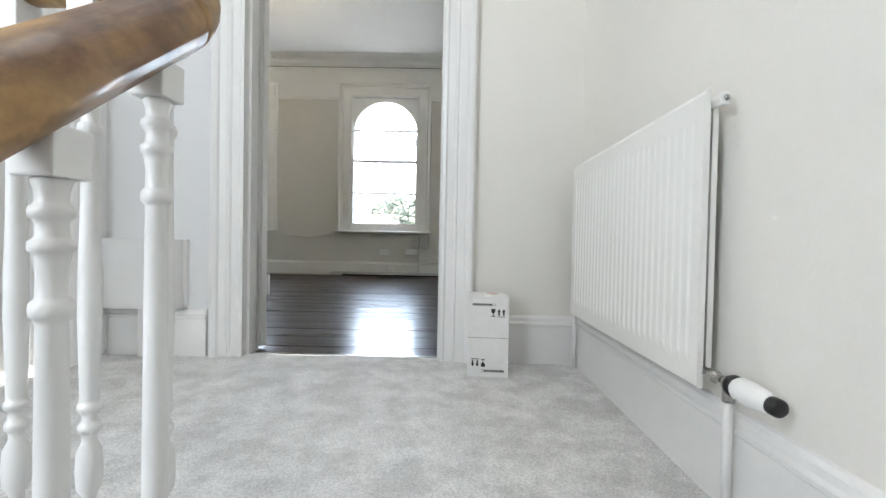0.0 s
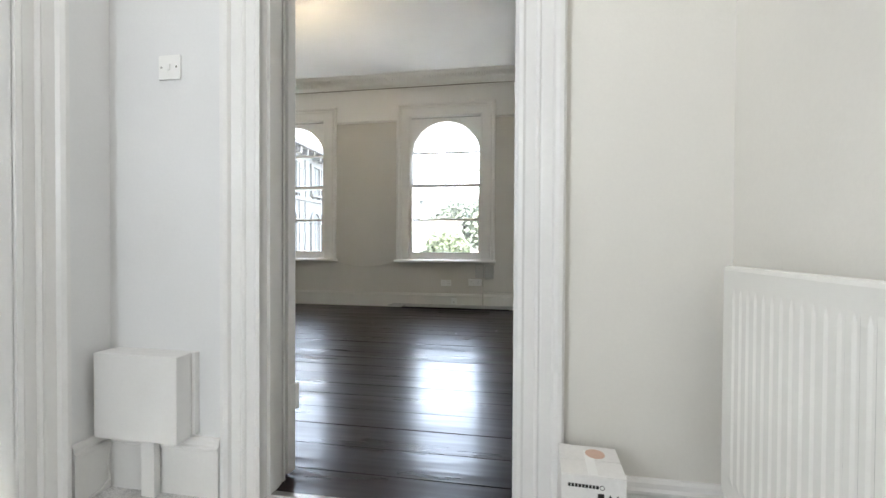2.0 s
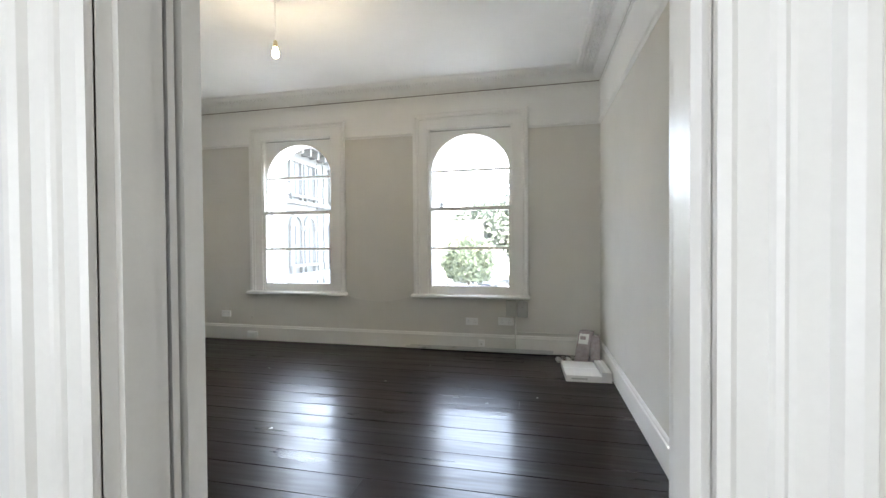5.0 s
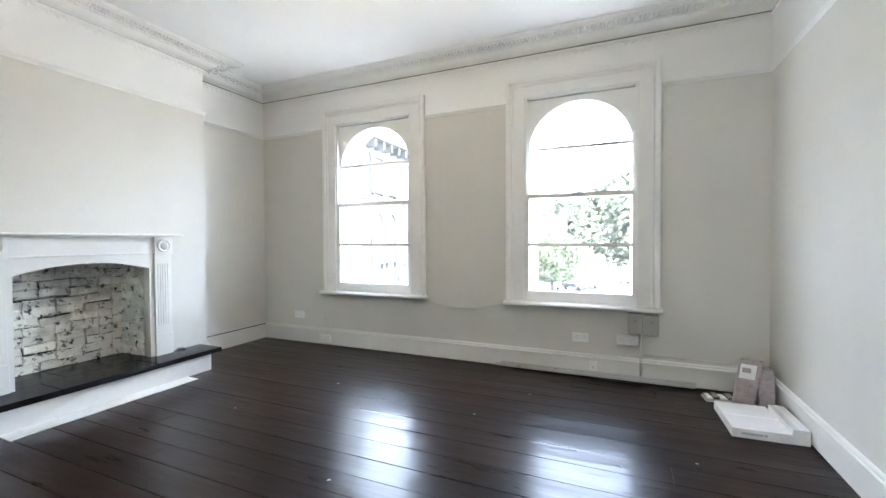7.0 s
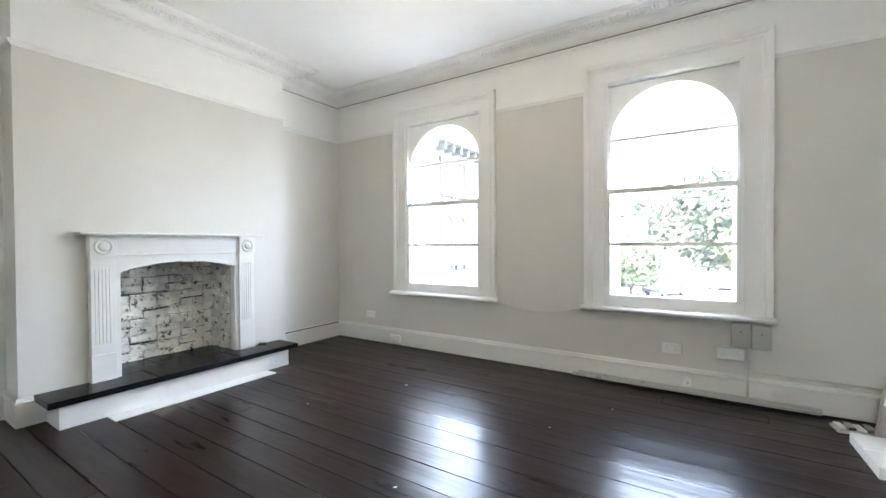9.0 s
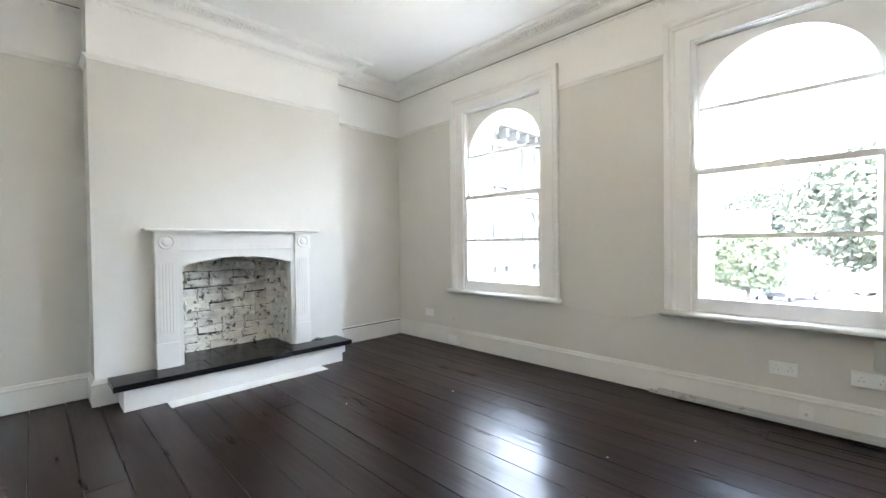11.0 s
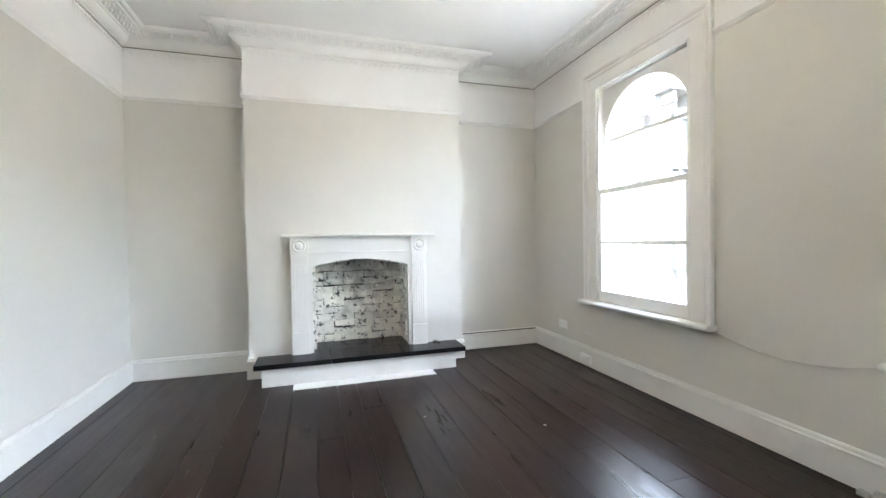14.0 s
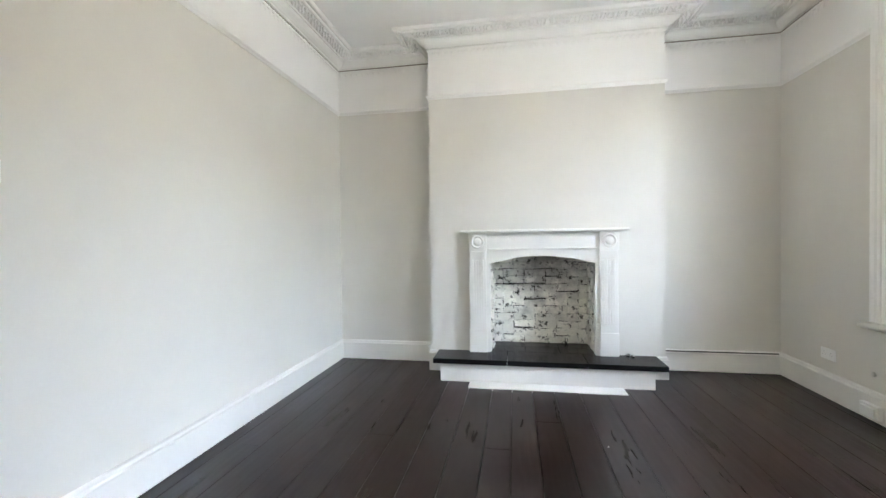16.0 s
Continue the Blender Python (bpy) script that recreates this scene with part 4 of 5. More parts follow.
wall_plate("double_socket", "white double power socket on the wall", "socket", -4.344, 0.349, 0.147, 0.086, holes=2)
wall_plate("double_socket", "white double power socket below the window", "socket", -0.908, 0.356, 0.147, 0.086, holes=2)
t = wall_plate("double_socket", "white surface-mounted double socket below grey boxes", "socket", -0.500, 0.372, 0.18, 0.088, 0.04, holes=2)
t = thing("skirting_socket", "white surface-mounted socket box on the skirting", "socket", at=(-3.905, YN - 0.024, 0.083))
bm = B()
box(bm, -0.074, 0.074, -0.034, 0.0, -0.044, 0.044, 0, 0.004)
part("back_box", bm, M["plastic"], t)
bm = B()
box(bm, -0.055, 0.055, -0.046, -0.0335, -0.028, 0.028, 0, 0.003)
part("plug", bm, M["plastic"], t)
t = thing("telephone_point", "small white telephone point on the skirting", "socket", at=(-0.79, YN - 0.024, 0.105))
bm = B()
box(bm, -0.036, 0.036, -0.026, 0.0, -0.04, 0.04, 0, 0.004)
part("plate", bm, M["plastic"], t)
bm = B()
box(bm, -0.009, 0.009, -0.0275, -0.025, -0.02, 0.0, 0, 0.001)
part("port", bm, M["cable"], t)
t = thing("wall_plug", "small round painted plug on the wall", "wall plug", at=(-3.937, YN, 0.318))
bm = B()
lathe(bm, [(0.018, 0.0), (0.018, -0.006), (0.012, -0.010), (0.003, -0.011)], (0, 0, 0), 14, "y")
part("cap", bm, M["cable"], t)
for x, z in ((-0.434, 0.532), (-0.305, 0.524)):
    t = thing("junction_box", "grey painted metal fuse box under the window sill", "junction box", "fuse boxes", at=(x, YN, z))
    bm = B()
    box(bm, -0.060, 0.060, -0.066, -0.0005, -0.092, 0.092, 0, 0.006)
    part("case", bm, M["greybox"], t)
    bm = B()
    box(bm, -0.052, 0.052, -0.070, -0.0655, -0.084, 0.084, 0, 0.002)
    part("cover", bm, M["greybox"], t)
    bm = B()
    lathe(bm, [(0.006, -0.069), (0.006, -0.074), (0.003, -0.075)], (0, 0, 0.03), 8, "y")
    part("screw", bm, M["chrome"], t)
bm = B()
tube(bm, [(-0.392, YN - 0.012, 0.436), (-0.390, YN - 0.012, 0.225), (-0.390, YN - 0.032, 0.205), (-0.388, YN - 0.032, 0.0)], 0.008, 8)
tube(bm, [(-0.36, YN - 0.008, 0.245), (0.1, YN - 0.008, 0.242), (0.52, YN - 0.008, 0.238)], 0.006, 8)
tagged(new("wall_conduit", mesh_of("wall_conduit", bm, M["cable"])), "painted cable conduit running down from the fuse boxes", "conduit")

tr = thing("metal_trim_strip", "long silver metal trim lengths over a black shadow strip along the skirting", "metal trim", at=(-0.83, 6.335, 0.0))
# two silver lengths; the third, black one draws the shadow beneath them
for k, (y, w, z0, z1, l0, l1, mt) in enumerate(((0.062, 0.022, 0.030, 0.056, -0.84, 0.87, "trim"), (0.032, 0.026, 0.022, 0.044, -0.89, 0.86, "trim"), (0.055, 0.034, 0.001, 0.022, -0.70, 0.80, "black"))):
    bm = B()
    prof = [(-w / 2, z0), (w / 2, z0), (w / 2, z1), (w / 2 - 0.004, z1 + 0.002), (w / 4, z1 - 0.006), (-w / 4, z1 - 0.006), (-w / 2 + 0.004, z1 + 0.002), (-w / 2, z1)]
    va, vb = [bm.verts.new((l0, y + a, b)) for a, b in prof], [bm.verts.new((l1, y + a - 0.006, b)) for a, b in prof]
    for i in range(len(prof)):
        bm.faces.new((va[i], vb[i], vb[(i + 1) % len(prof)], va[(i + 1) % len(prof)]))
    bm.faces.new(va), bm.faces.new(vb)
    part("trim_length", bm, M[mt], tr)

# flat-pack cartons, wrapped packs and a small tray in the corner
fb = thing("flat_carton", "flat white cardboard carton lying on the dark floor", "carton", at=(0.115, 5.52, 0.001), turn=2)
bm = B()
box(bm, 0, 0.320, 0.0, 0.475, 0, 0.062, 0, 0.003)
part("carton", bm, M["card"], fb)
bm = B()
box(bm, 0.05, 0.17, -0.0006, 0.002, 0.024, 0.038)
box(bm, 0.176, 0.192, -0.0006, 0.002, 0.022, 0.040)
part("label_bar", bm, M["greybox"], fb, "grey printed bar")
bm = B()
box(bm, 0.0, 0.320, 0.225, 0.245, 0.0621, 0.0627)
part("tape", bm, M["plastic"], fb)
fb = thing("small_carton", "white cardboard carton against the skirting", "carton", at=(0.4335, 5.535, 0.001), turn=2)
bm = B()
box(bm, 0.002, 0.094, 0, 0.42, 0, 0.096, 0, 0.003)
part("carton", bm, M["card"], fb)
bm = B()
box(bm, 0.035, 0.058, 0.0, 0.42, 0.0961, 0.0967)
part("tape", bm, M["plastic"], fb)


def pack(x, y, turn, lean, w, d, h, label, tag, side=0):
    p = thing("wrapped_pack", label, "wrapped pack", "wrapped packs", at=(x, y, 0.0), turn=turn)
    bm = B()
    box(bm, -w / 2, w / 2, -d / 2, d / 2, 0.0, h, 0, 0.022)
    for v in bm.verts:
        v.co.y += math.tan(radians(lean)) * v.co.z
        v.co.x += math.tan(radians(side)) * v.co.z
        v.co += Vector((noise.noise(v.co * 14), noise.noise(v.co * 14 + Vector((7, 0, 0))), 0)) * 0.006
    lo = min(v.co.z for v in bm.verts)
    for v in bm.verts:
        v.co.z -= lo
    body = part("wrapping", bm, M["mauve"], p)
    if tag:
        bm = B()
        sh = math.tan(radians(lean))
        q = [(-w / 2 + 0.02, h * 0.62), (w / 2 - 0.03, h * 0.62), (w / 2 - 0.03, h * 0.93), (-w / 2 + 0.02, h * 0.93)]
        sx = math.tan(radians(side))
        fa = [bm.verts.new((a + sx * b, -d / 2 - 0.006 + sh * b, b)) for a, b in q]
        fb_ = [bm.verts.new((a + sx * b, -d / 2 + 0.002 + sh * b, b)) for a, b in q]
        bm.faces.new(fa)
        for i in range(4):
            bm.faces.new((fa[i], fa[(i + 1) % 4], fb_[(i + 1) % 4], fb_[i]))
        lab = part("paper_label", bm, M["card"], p, "white paper label")
        bm = B()
        box(bm, -w / 2 + 0.035 + sx * h * 0.78, w / 2 - 0.06 + sx * h * 0.78, -d / 2 - 0.0075 + sh * h * 0.78, -d / 2 - 0.0055 + sh * h * 0.78, h * 0.70, h * 0.86)
        part("label_print", bm, M["mauve"], lab)
    return p


pack(0.325, 6.17, -20, 9, 0.150, 0.115, 0.345, "mauve film-wrapped pack with a white label leaning upright", True, 7)
pack(0.462, 6.15, -6, 8, 0.105, 0.12, 0.300, "mauve film-wrapped pack standing beside the skirting", False)
ty = thing("hardware_tray", "clear plastic tray of metal fittings on the floor", "tray", at=(0.165, 6.205, 0.0), turn=8)
bm = B()
box(bm, -0.105, 0.105, -0.065, 0.065, 0.0, 0.018, 0, 0.004)
part("base", bm, M["greybox"], ty)
for k in range(4):
    bm = B()
    x = -0.075 + 0.05 * k
    box(bm, x - 0.020, x + 0.020, -0.05, 0.05, 0.0185, 0.036 + 0.008 * (k % 2), 0, 0.006)
    part("fitting", bm, M["chrome"] if k % 2 else M["plastic"], ty)

# pendant
pl = thing("pendant_lamp", "bare lit bulb hanging on a cord from a white ceiling rose", "pendant lamp", at=(-2.13, 4.40, H))
bm = B()
lathe(bm, [(0.042, 0.0), (0.042, -0.010), (0.036, -0.020), (0.016, -0.026), (0.006, -0.034)], (0, 0, 0), 20)
part("ceiling_rose", bm, M["plastic"], pl)
bm = B()
tube(bm, [(0, 0, -0.03), (0.001, 0, -0.33)], 0.0035, 6)
part("cord", bm, M["plastic"], pl)
bm = B()
lathe(bm, [(0.006, -0.325), (0.014, -0.335), (0.016, -0.345), (0.019, -0.36), (0.019, -0.385), (0.017, -0.388)], (0, 0, 0), 14)
part("lamp_holder", bm, M["brass"], pl, "brass lamp holder")
bm = B()
lathe(bm, [(0.013, -0.388), (0.014, -0.396), (0.019, -0.41), (0.024, -0.425), (0.025, -0.437), (0.021, -0.452), (0.011, -0.461), (0.002, -0.463)], (0, 0, 0), 16)
part("bulb", bm, M["bulb"], pl, "glowing warm bulb")

# switch on the south wall
sw2 = thing("light_switch", "white light switch with a dark surround on the wall", "light switch", at=(-1.872, YS, 1.535))
bm = B()
box(bm, -0.043, 0.043, 0.0005, 0.009, -0.043, 0.043, 0, 0.003)
part("plate", bm, M["plastic"], sw2)
bm = B()
box(bm, -0.02, 0.02, 0.0085, 0.013, -0.018, 0.018, 0, 0.002)
part("rocker", bm, M["greybox"], sw2)

# ---- outside ----
GZ = -3.6
M["asphalt"] = material("asphalt", (0.17, 0.168, 0.16), 0.9, grain=0.2, grain_scale=20, stain=0.15, stain_scale=0.4, bump=0.1)
M["paving"] = material("paving", (0.28, 0.275, 0.26), 0.9, grain=0.1, grain_scale=12, stain=0.12, stain_scale=0.5, bump=0.1)
M["leaf"] = material("dark_leaves", (0.034, 0.044, 0.030), 0.6, grain=0.3, grain_scale=6, stain=0.35, stain_scale=0.5, bump=0.0)
M["leaf2"] = material("light_leaves", (0.055, 0.068, 0.030), 0.6, grain=0.3, grain_scale=6, stain=0.3, stain_scale=0.6, bump=0.0)
M["bark"] = material("bark", (0.10, 0.08, 0.06), 0.95, grain=0.3, grain_scale=10, stain=0.2, bump=0.6, bump_scale=20)
M["slateroof"] = material("slate_roof", (0.14, 0.14, 0.15), 0.8, grain=0.15, grain_scale=5, stain=0.15, stain_scale=0.6, bump=0.2, bump_scale=8)
M["darkglass"] = material("dark_panes", (0.10, 0.10, 0.098), 0.4, grain=0.05, stain=0.2, stain_scale=1.0, bump=0.0, spec=0.15)
M["brickwall"] = material("stock_brick", (0.15, 0.14, 0.125), 0.9, grain=0.15, grain_scale=14, stain=0.12, stain_scale=0.7, bump=0.2)
M["car"] = material("dark_car_paint", (0.03, 0.032, 0.036), 0.25, grain=0.02, stain=0.05, bump=0.0, coat=0.8)
M["carwhite"] = material("silver_car_paint", (0.3, 0.3, 0.31), 0.3, grain=0.02, stain=0.05, bump=0.0, coat=0.8)
M["tyre"] = material("tyre_rubber", (0.02, 0.02, 0.02), 0.85, grain=0.1, stain=0.1, bump=0.0)

bm = B()
box(bm, -900, 900, 7.2, 1800, GZ - 0.5, GZ)
structure("ground", bm, M["asphalt"], "sunlit pale street surface reaching the distance", "ground")
bm = B()
box(bm, -9.2, -8.0, 7.2, 70, GZ, GZ + 0.12)
structure("pavement", bm, M["paving"], "raised stone pavement along the terrace", "pavement")
bm = B()
box(bm, -9.2, 9, YN + 0.36, 8.6, GZ, GZ + 0.12)
structure("pavement_near", bm, M["paving"], "raised stone pavement in front of the house", "pavement")


def house(y0, name_label):
    """A stucco terrace house that faces +x, seven metres wide, with its base corner at y0."""
    hs = thing("terrace_house", name_label, "house", "terrace houses", at=(-11.0, y0, GZ))
    L, E = 7.0, 9.4
    bm = B()
    box(bm, -6, 0, 0, L, 0, E)
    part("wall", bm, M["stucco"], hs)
    bm = B()
    for za, zb, d in ((3.30, 3.55, 0.16), (6.75, 6.95, 0.14), (3.05, 3.30, 0.08)):
        box(bm, 0.001, d, 0, L, za, zb, 0, 0.02)
    part("string_course", bm, M["stucco"], hs)
    for y in (0.15, L - 0.45):
        bm = B()
        for k in range(16):
            box(bm, 0.001, 0.06, y - (0.06 if k % 2 else 0), y + 0.3 + (0.06 if k % 2 else 0), 0.02 + k * 0.56, 0.55 + k * 0.56)
        part("quoins", bm, M["stucco"], hs)
    bm = B()
    box(bm, -6.2, 0.62, -0.05, L + 0.05, E, E + 0.22, 0, 0.03)
    rf = part("eaves", bm, M["stucco"], hs)
    for k in range(10):
        bm = B()
        y = 0.2 + k * 0.70
        box(bm, 0.001, 0.5, y, y + 0.16, E - 0.34, E - 0.001, 0, 0.03)
        part("eaves_bracket", bm, M["stucco"], rf)
    bm = B()
    v = [bm.verts.new(p) for p in ((0.6, -0.05, E + 0.22), (0.6, L + 0.05, E + 0.22), (-6.2, L + 0.05, E + 0.22), (-6.2, -0.05, E + 0.22), (-2.8, -0.05, E + 2.4), (-2.8, L + 0.05, E + 2.4))]
    for q in ((0, 1, 5, 4), (2, 3, 4, 5), (0, 4, 3), (1, 2, 5), (0, 3, 2, 1)):
        bm.faces.new([v[i] for i in q])
    part("roof", bm, M["slateroof"], hs)
    for cy in (1.25, 2.45, 4.55, 5.75):
        for z0, z1, arched in ((0.9, 2.6, False), (3.95, 5.75, True), (7.2, 8.7, False)):
            w = 0.40
            win = new("window")
            win.parent = hs
            win.location = (0, cy, 0)
            bm = B()
            for s in (-1, 1):
                a, b = sorted((s * w, s * (w + 0.14)))
                box(bm, 0.001, 0.12, a, b, z0, z1)
                if arched:
                    box(bm, 0.0, 0.18, a - 0.04, b + 0.04, z1 - 0.22, z1, 0, 0.03)
            if not arched:
                box(bm, 0.001, 0.14, -w - 0.2, w + 0.2, z1, z1 + 0.16)
            else:
                pts = [(math.cos(math.pi * k / 12), math.sin(math.pi * k / 12)) for k in range(13)]
                for (ca, sa), (cb, sb) in zip(pts, pts[1:]):
                    vv = [bm.verts.new((x, r * c, z1 + r * s_)) for x in (0.001, 0.12) for r, c, s_ in ((w, ca, sa), (w + 0.14, ca, sa), (w + 0.14, cb, sb), (w, cb, sb))]
                    for q in ((4, 5, 6, 7), (0, 4, 7, 3), (1, 2, 6, 5)):
                        bm.faces.new([vv[i] for i in q])
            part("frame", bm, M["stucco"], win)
            bm = B()
            box(bm, 0.001, 0.22, -w - 0.18, w + 0.18, z0 - 0.14, z0, 0, 0.02)
            for s in (-1, 1):
                box(bm, 0.001, 0.16, s * w - 0.06, s * w + 0.06, z0 - 0.42, z0 - 0.14, 0, 0.03)
            part("sill", bm, M["stucco"], win)
            bm = B()
            if arched:
                arc = [(-w, z0), (w, z0)] + [(w * math.cos(math.pi * k / 12), z1 + w * math.sin(math.pi * k / 12)) for k in range(13)]
                bm.faces.new([bm.verts.new((0.012, y, z)) for y, z in arc])
            else:
                box(bm, 0.001, 0.012, -w, w, z0, z1)
            part("pane", bm, M["darkglass"], win)
            bm = B()
            zm = (z0 + z1) / 2
            box(bm, 0.013, 0.05, -w, w, zm - 0.03, zm + 0.03)
            box(bm, 0.013, 0.05, -0.015, 0.015, z0, z1)
            box(bm, 0.013, 0.05, -w, -w + 0.05, z0, z1), box(bm, 0.013, 0.05, w - 0.05, w, z0, z1)
            part("sash_bars", bm, M["stucco"], win)
    bm = B()
    box(bm, -3.4, -2.2, L - 0.4, L + 0.3, E + 1.6, E + 3.6, 0, 0.03)
    part("chimney", bm, M["brickwall"], hs)
    return hs


h0 = house(14.2, "white stucco terrace house with paired arched windows")
for y in (21.22, 28.24, 35.26, 42.28):
    copy_thing(h0, pose(-11.0, y, GZ))
hb = thing("brick_house", "pale brick end house beside the stucco terrace", "house", at=(-11.4, 7.6, GZ))
bm = B()
box(bm, -6, 0, 0, 6.55, 0, 8.8)
part("wall", bm, M["brickwall"], hb)
bm = B()
v = [bm.verts.new(p) for p in ((0.3, -0.2, 8.8), (0.3, 6.55, 8.8), (-6.2, 6.55, 8.8), (-6.2, -0.2, 8.8), (-2.8, -0.2, 10.6), (-2.8, 6.55, 10.6))]
for q in ((0, 1, 5, 4), (2, 3, 4, 5), (0, 4, 3), (1, 2, 5), (0, 3, 2, 1)):
    bm.faces.new([v[i] for i in q])
part("roof", bm, M["slateroof"], hb)


def tree(name, label, x, y, height, spread, clumps, leaf, seed, trunk_h):
    t = thing(name, label, "tree", at=(x, y, GZ))
    r = random.Random(seed)
    bm = B()
    tube(bm, [(0, 0, 0), (0.05, 0.03, trunk_h * 0.5), (0.0, 0.08, trunk_h), (0.1, 0.0, trunk_h + height * 0.3)], 0.05 * spread + 0.04, 8)
    for k in range(7):
        a = k * 2.4
        tube(bm, [(0, 0, trunk_h * 0.9), (math.cos(a) * spread * 0.3, math.sin(a) * spread * 0.3, trunk_h + height * 0.25), (math.cos(a) * spread * 0.6, math.sin(a) * spread * 0.6, trunk_h + height * 0.42)], 0.018 * spread + 0.02, 6)
    part("trunk", bm, M["bark"], t)
    verts, faces = [], []
    size = 0.045 * spread + 0.09
    for c in range(clumps):
        u, vv = r.uniform(0, 2 * math.pi), r.uniform(-0.75, 1)
        rad_ = spread * (0.45 + 0.6 * r.random() ** 0.6) * math.sqrt(max(0.05, 1 - vv * vv * 0.9)) * r.uniform(0.8, 1.1)
        cc = Vector((math.cos(u) * rad_, math.sin(u) * rad_, trunk_h + (height - trunk_h) * (0.5 + 0.5 * vv * r.uniform(0.85, 1.05))))
        cr = spread * r.uniform(0.12, 0.26)
        for q in range(62):
            p = cc + Vector((r.gauss(0, 1), r.gauss(0, 1), r.gauss(0, 0.8))) * cr * 0.6
            a = Vector((r.gauss(0, 1), r.gauss(0, 1), r.gauss(0, 1))).normalized() * size
            b = a.orthogonal().normalized() * size * 0.55
            i = len(verts)
            verts += [p - a, p + b, p + a, p - b]
            faces.append((i, i + 1, i + 2, i + 3))
    me = bpy.data.meshes.new("crown")
    me.from_pydata(verts, [], faces)
    me.materials.append(M[leaf])
    ob = new("crown", me)
    ob.parent = t
    return t


tree("street_tree", "small light green street tree", -5.6, 36.0, 5.2, 1.9, 330, "leaf2", 3, 1.4)
tree("large_tree", "large dark green tree across the street", 2.6, 58.0, 12.6, 6.5, 1050, "leaf", 5, 1.6)
tree("large_tree", "large dark green tree behind the street", 12.0, 66.0, 13.5, 7.5, 800, "leaf", 6, 2.0)
tree("leafy_tree", "bright green leafy tree by the road", 5.0, 50.0, 7.2, 3.6, 560, "leaf2", 8, 1.6)
tree("large_tree", "dark green tree behind the street", -10.0, 92.0, 13.0, 7.0, 390, "leaf", 9, 3.0)
tree("leafy_bush", "green shrub in a front garden", -7.0, 24.0, 2.2, 1.3, 135, "leaf2", 12, 0.3)


def parked_car(x, y, turn, paint, label):
    c = thing("parked_car", label, "car", "parked cars", at=(x, y, GZ), turn=turn)
    bm = B()
    side = [(-2.1, 0.35), (-2.15, 0.75), (-1.5, 0.92), (-0.9, 1.42), (0.7, 1.46), (1.45, 0.98), (2.1, 0.85), (2.15, 0.35)]
    wd = [0.84, 0.86, 0.82, 0.66, 0.66, 0.82, 0.84, 0.84]
    va, vb = [bm.verts.new((x_, -w, z)) for (x_, z), w in zip(side, wd)], [bm.verts.new((x_, w, z)) for (x_, z), w in zip(side, wd)]
    for i in range(8):
        bm.faces.new((va[i], va[(i + 1) % 8], vb[(i + 1) % 8], vb[i]))
    bm.faces.new(va), bm.faces.new(vb)
    part("body", bm, M[paint], c)
    for s in (-1, 1):
        bm = B()
        q = [(-1.35, 0.95, 0.825), (-0.88, 1.36, 0.685), (0.64, 1.38, 0.685), (1.2, 0.98, 0.825)]
        fa, fb_ = [bm.verts.new((a, s * (w + 0.012), z)) for a, z, w in q], [bm.verts.new((a, s * (w - 0.03), z)) for a, z, w in q]
        bm.faces.new(fa), bm.faces.new(fb_)
        part("side_window", bm, M["darkglass"], c)
        for xx in (-1.35, 1.35):
            bm = B()
            lathe(bm, [(0.31, s * 0.68), (0.33, s * 0.70), (0.33, s * 0.86), (0.30, s * 0.88)], (xx, 0, 0.33), 18, "y")
            wh = part("wheel", bm, M["tyre"], c)
            bm = B()
            lathe(bm, [(0.20, s * 0.875), (0.20, s * 0.89), (0.06, s * 0.895)], (xx, 0, 0.33), 12, "y")
            part("rim", bm, M["chrome"], wh)
    bm = B()
    for x0, z0, x1, z1 in ((-1.47, 0.96, -0.95, 1.39), (0.76, 1.42, 1.40, 1.01)):
        o = -0.02 if x0 < 0 else 0.02
        f = [bm.verts.new(p) for p in ((x0 + o, -0.72, z0 + 0.01), (x0 + o, 0.72, z0 + 0.01), (x1 + o, 0.6, z1 + 0.01), (x1 + o, -0.6, z1 + 0.01))]
        bm.faces.new(f)
    part("windscreen", bm, M["darkglass"], c)
    return c


parked_car(-4.1, 45.0, 62, "car", "dark parked car on the sunlit street")
parked_car(-7.0, 33.0, 90, "carwhite", "silver parked car beside the terrace")
parked_car(-6.9, 42.0, 90, "carwhite", "silver parked car beside the pavement")
parked_car(1.0, 52.0, 10, "carwhite", "silver parked car across the street")
parked_car(-1.2, 53.5, 5, "carwhite", "silver parked car across the road")
for x, y in ((4.2, 40.0), (-2.2, 60.0)):
    sg = thing("sign_post", "street sign on a thin grey post", "sign post", at=(x, y, GZ))
    bm = B()
    tube(bm, [(0, 0, 0), (0, 0, 3.1)], 0.04, 8)
    part("post", bm, M["greybox"], sg)
    bm = B()
    box(bm, -0.3, 0.3, -0.03, 0.03, 2.5, 3.1, 0, 0.02)
    part("sign_plate", bm, M["plastic"], sg)
far = thing("far_terrace", "pale stucco terrace at the end of the street", "house", at=(-24.0, 84.0, GZ))
bm = B()
box(bm, -6, 14, 0, 8, 0, 9.0)
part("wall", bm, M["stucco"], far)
for k in range(7):
    for z in (1.0, 4.0, 6.8):
        bm = B()
        box(bm, -5 + k * 2.7, -4 + k * 2.7, -0.03, -0.001, z, z + 1.6)
        part("window", bm, M["darkglass"], far)
bm = B()
box(bm, -6.3, 14.3, -0.4, 8.2, 9.0, 9.3)
part("eaves", bm, M["stucco"], far)

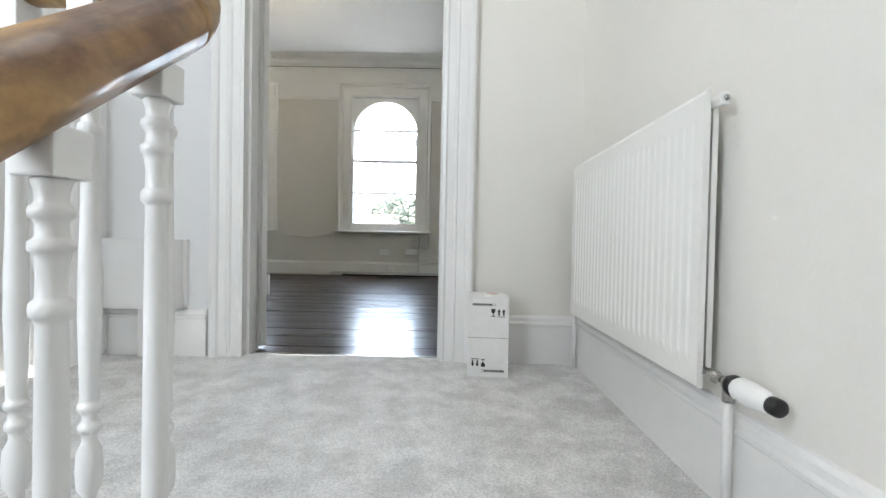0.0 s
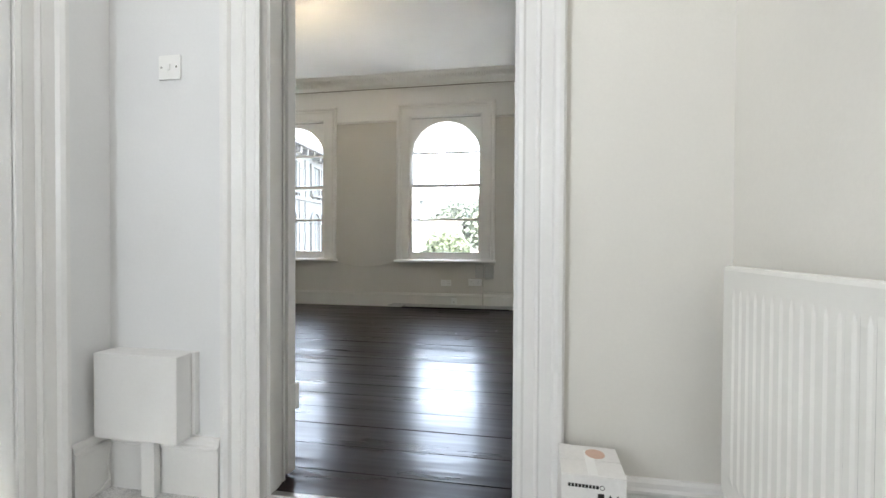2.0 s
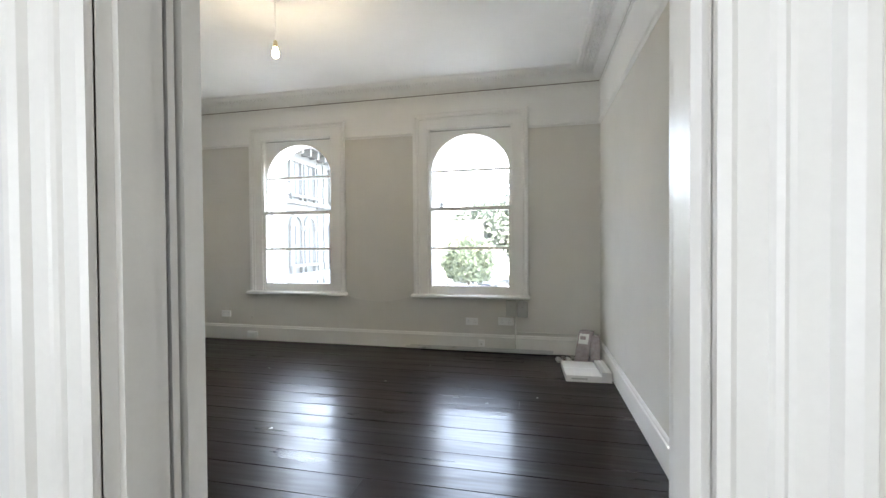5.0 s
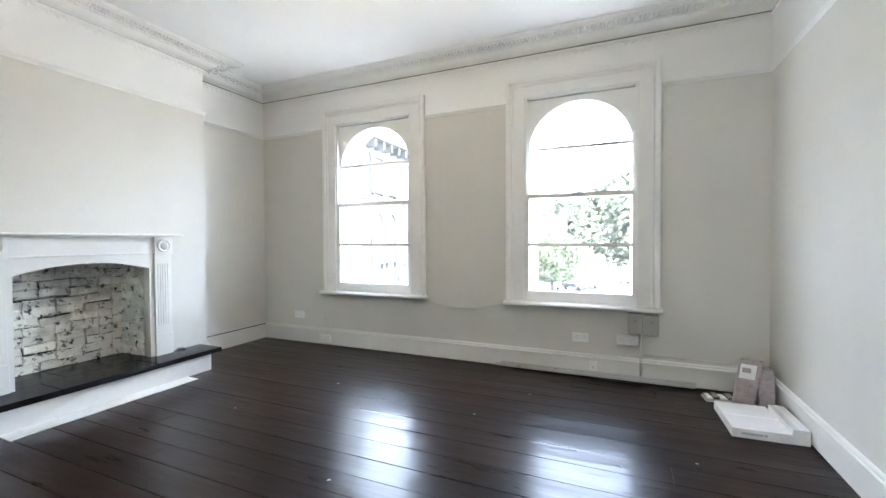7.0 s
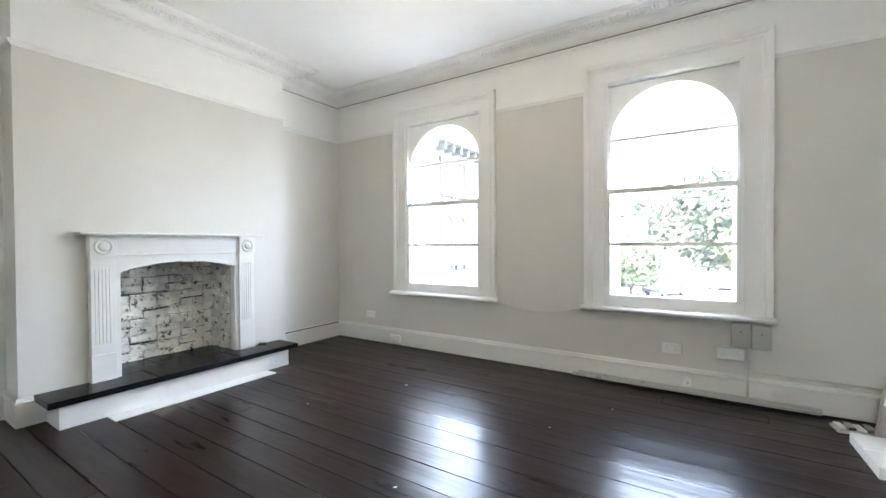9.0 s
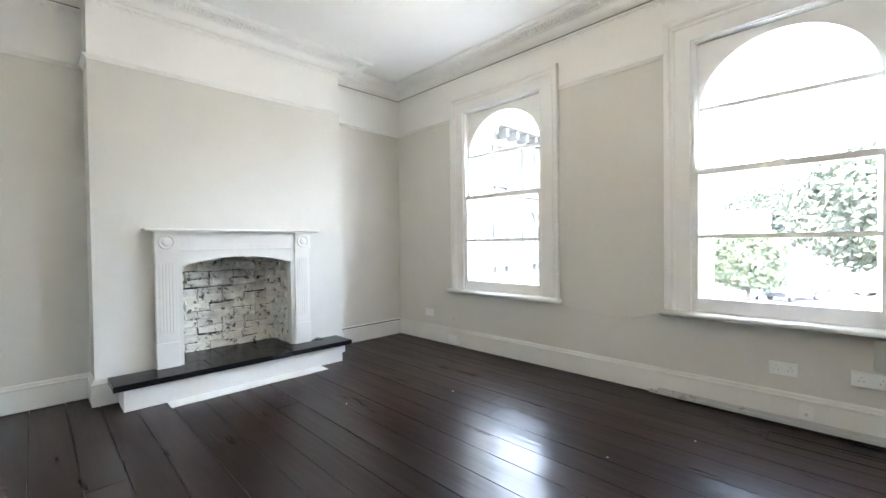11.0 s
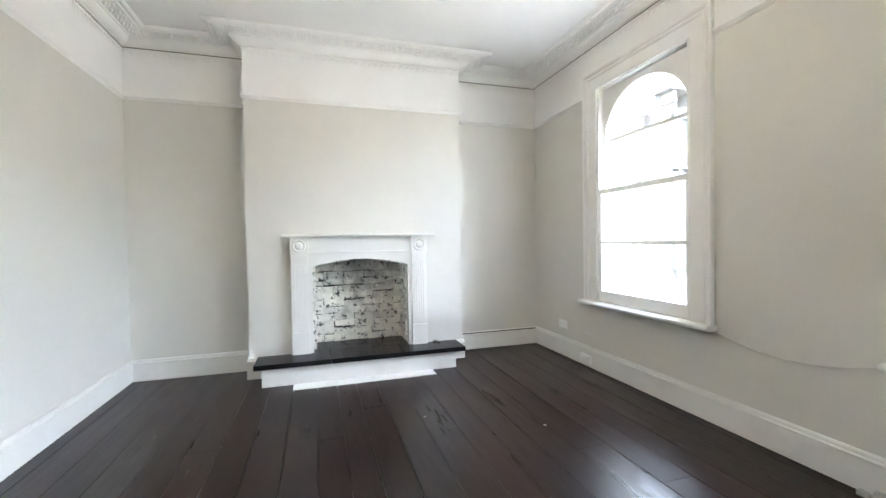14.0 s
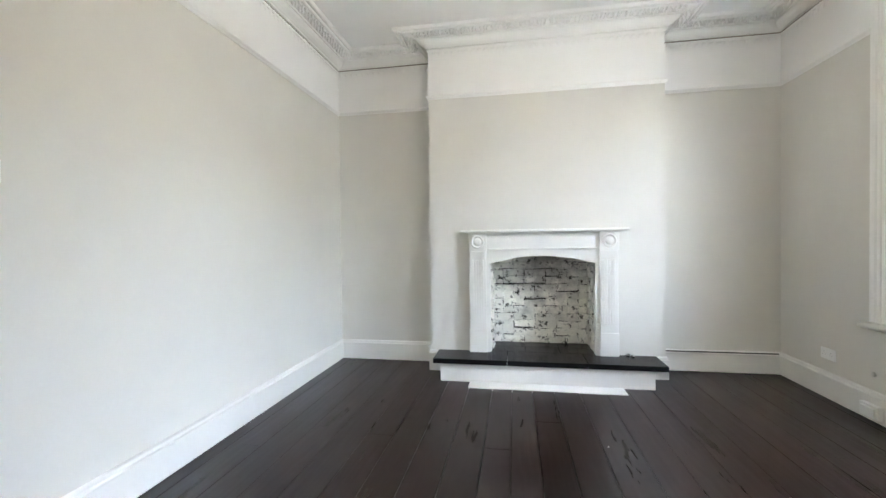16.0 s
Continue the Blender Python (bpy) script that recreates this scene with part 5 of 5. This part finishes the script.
# scroll bracket on the outer sill of the first window
bm = B()
tube(bm, [(WIN[0] - 0.30, YN + 0.30, 0.74), (WIN[0] - 0.33, YN + 0.30, 0.77), (WIN[0] - 0.36, YN + 0.30, 0.80), (WIN[0] - 0.372, YN + 0.30, 0.84), (WIN[0] - 0.355, YN + 0.30, 0.868), (WIN[0] - 0.328, YN + 0.30, 0.862), (WIN[0] - 0.322, YN + 0.30, 0.84)], 0.006, 8)
tagged(new("iron_scroll", mesh_of("iron_scroll", bm, M["greybox"])), "small grey iron scroll on the outer window sill", "ironwork")

# ---- pieces: firebox bricks, floorboards ----
fb_wall = structure("firebox", (lambda q: (box(q, XW - 0.129, XW - 0.115, FY0 + 0.001, FY1 - 0.001, HZ, FZ), box(q, XW - 0.115, BX - 0.03, FY0 - 0.02, FY0 - 0.001, HZ, FZ), box(q, XW - 0.115, BX - 0.03, FY1 + 0.001, FY1 + 0.02, HZ, FZ), q)[-1])(B()), M["mortar"], "sooty mortar bed of the whitewashed firebox", "firebox")
brng = random.Random(11)


def brick_mesh(l, h, d):
    bm = B()
    box(bm, -l / 2, l / 2, -d / 2, d / 2, -h / 2, h / 2, 0, 0.006)
    for v in bm.verts:
        v.co += Vector((brng.uniform(-1, 1), brng.uniform(-1, 1), brng.uniform(-1, 1))) * 0.009
    return mesh_of("brick", bm, M["brick"])


full = [brick_mesh(0.207, 0.067, 0.03) for k in range(5)]
half = [brick_mesh(0.101, 0.069, 0.03) for k in range(3)]
ROW = 0.0755


def lay(length, place):
    for r in range(13):
        z = HZ + 0.036 + r * ROW
        s = 0.0
        first = brng.random() < 0.5
        while s < length - 0.05:
            short = (first if s == 0 else brng.random() < 0.22) or s + 0.215 > length
            l = 0.108 if short else 0.215
            if s + l > length + 0.03:
                break
            ob = new("brick", brng.choice(half if short else full))
            ob.parent = fb_wall
            ob.matrix_world = place(s + l / 2, z + brng.uniform(-0.009, 0.009)) @ pose(0, brng.uniform(-0.006, 0.007), 0, 0, brng.uniform(-3.2, 3.2), brng.uniform(-1.6, 1.6))
            s += l


lay(FY1 - FY0, lambda s, z: pose(XW - 0.104, FY0 + s, z, 0, 0, 90))
lay(0.40, lambda s, z: pose(XW - 0.10 + s, FY0 + 0.006, z))
lay(0.40, lambda s, z: pose(XW - 0.10 + s, FY1 - 0.006, z))

floor = thing("floor", "wide old floorboards painted glossy black-brown", "floor", "", "structure")
y = YS - 0.075
frng = random.Random(21)
while y < YN - 0.01:
    w = min(frng.choice((0.165, 0.18, 0.19, 0.20, 0.21)), YN + 0.02 - y)
    cuts = sorted(frng.uniform(XW + 0.9, XE - 0.7) for k in range(frng.choice((0, 1, 1, 1, 2))))
    if len(cuts) == 2 and cuts[1] - cuts[0] < 0.8:
        cuts = cuts[:1]
    ends = [XW + 0.001] + cuts + [XE - 0.001]
    for a, b in zip(ends, ends[1:]):
        bm = B()
        n = 12
        g = 0.0024
        cup = frng.uniform(-0.0012, 0.0006)
        rows = []
        for k in range(n + 1):
            x = a + 0.001 + (b - a - 0.002) * k / n
            j = [frng.uniform(-0.0006, 0.0006) for q in range(2)]
            rows.append([bm.verts.new(p) for p in ((x, y + g, -0.024), (x, y + g + j[0], -0.0012), (x, y + g + 0.0007 + j[0], 0.0), (x, y + w * 0.35, cup), (x, y + w * 0.65, cup), (x, y + w - g - 0.0007 + j[1], 0.0), (x, y + w - g + j[1], -0.0012), (x, y + w - g, -0.024))])
        for p, q in zip(rows, rows[1:]):
            for i in range(7):
                bm.faces.new((p[i], q[i], q[i + 1], p[i + 1])).smooth = False
        bm.faces.new(rows[0]), bm.faces.new(rows[-1])
        ob = new("floorboard", mesh_of("floorboard", bm, M["board"]))
        ob.parent = floor
        ob.location.z = frng.uniform(-0.0012, 0.0006)
    y += w


# ---- wear on the floor: chips of pale paint, the cut hatch by the window wall ----
crng = random.Random(31)
for x, y_, long_, turn in ((-2.9, 5.35, 0.035, 20), (-1.25, 5.75, 0.022, 70), (-0.55, 4.85, 0.030, -15), (-2.0, 4.1, 0.026, 40), (-1.55, 5.2, 0.018, 5), (-3.3, 4.6, 0.020, -40), (-0.15, 5.05, 0.024, 12)):
    bm = B()
    ring_v = [bm.verts.new((long_ * math.cos(a) * crng.uniform(0.35, 0.55), long_ * 0.4 * math.sin(a) * crng.uniform(0.35, 0.6), 0.0)) for a in [k * math.pi / 4 for k in range(8)]]
    top_v = [bm.verts.new((v.co.x * 0.8, v.co.y * 0.8, 0.0012)) for v in ring_v]
    bm.faces.new(ring_v), bm.faces.new(top_v)
    for k in range(8):
        bm.faces.new((ring_v[k], ring_v[(k + 1) % 8], top_v[(k + 1) % 8], top_v[k]))
    chip = new("paint_chip", mesh_of("paint_chip", bm, M["card"]))
    chip.matrix_world = pose(x, y_, 0.0012, 0, 0, turn)
    tagged(chip, "tiny pale flake of paint lying on the dark boards", "paint flake", "paint flakes")
hatch = thing("floor_hatch", "small lifting hatch cut into the dark floorboards", "floor hatch", at=(-0.62, 6.14, 0.0))
for x0, x1, y0, y1 in ((-0.33, 0.33, -0.075, -0.070), (-0.33, 0.33, 0.070, 0.075), (-0.335, -0.330, -0.075, 0.075), (0.330, 0.335, -0.075, 0.075)):
    bm = B()
    box(bm, x0, x1, y0, y1, -0.002, 0.0026)
    part("cut_joint", bm, M["under"], hatch, "dark saw-cut joint")
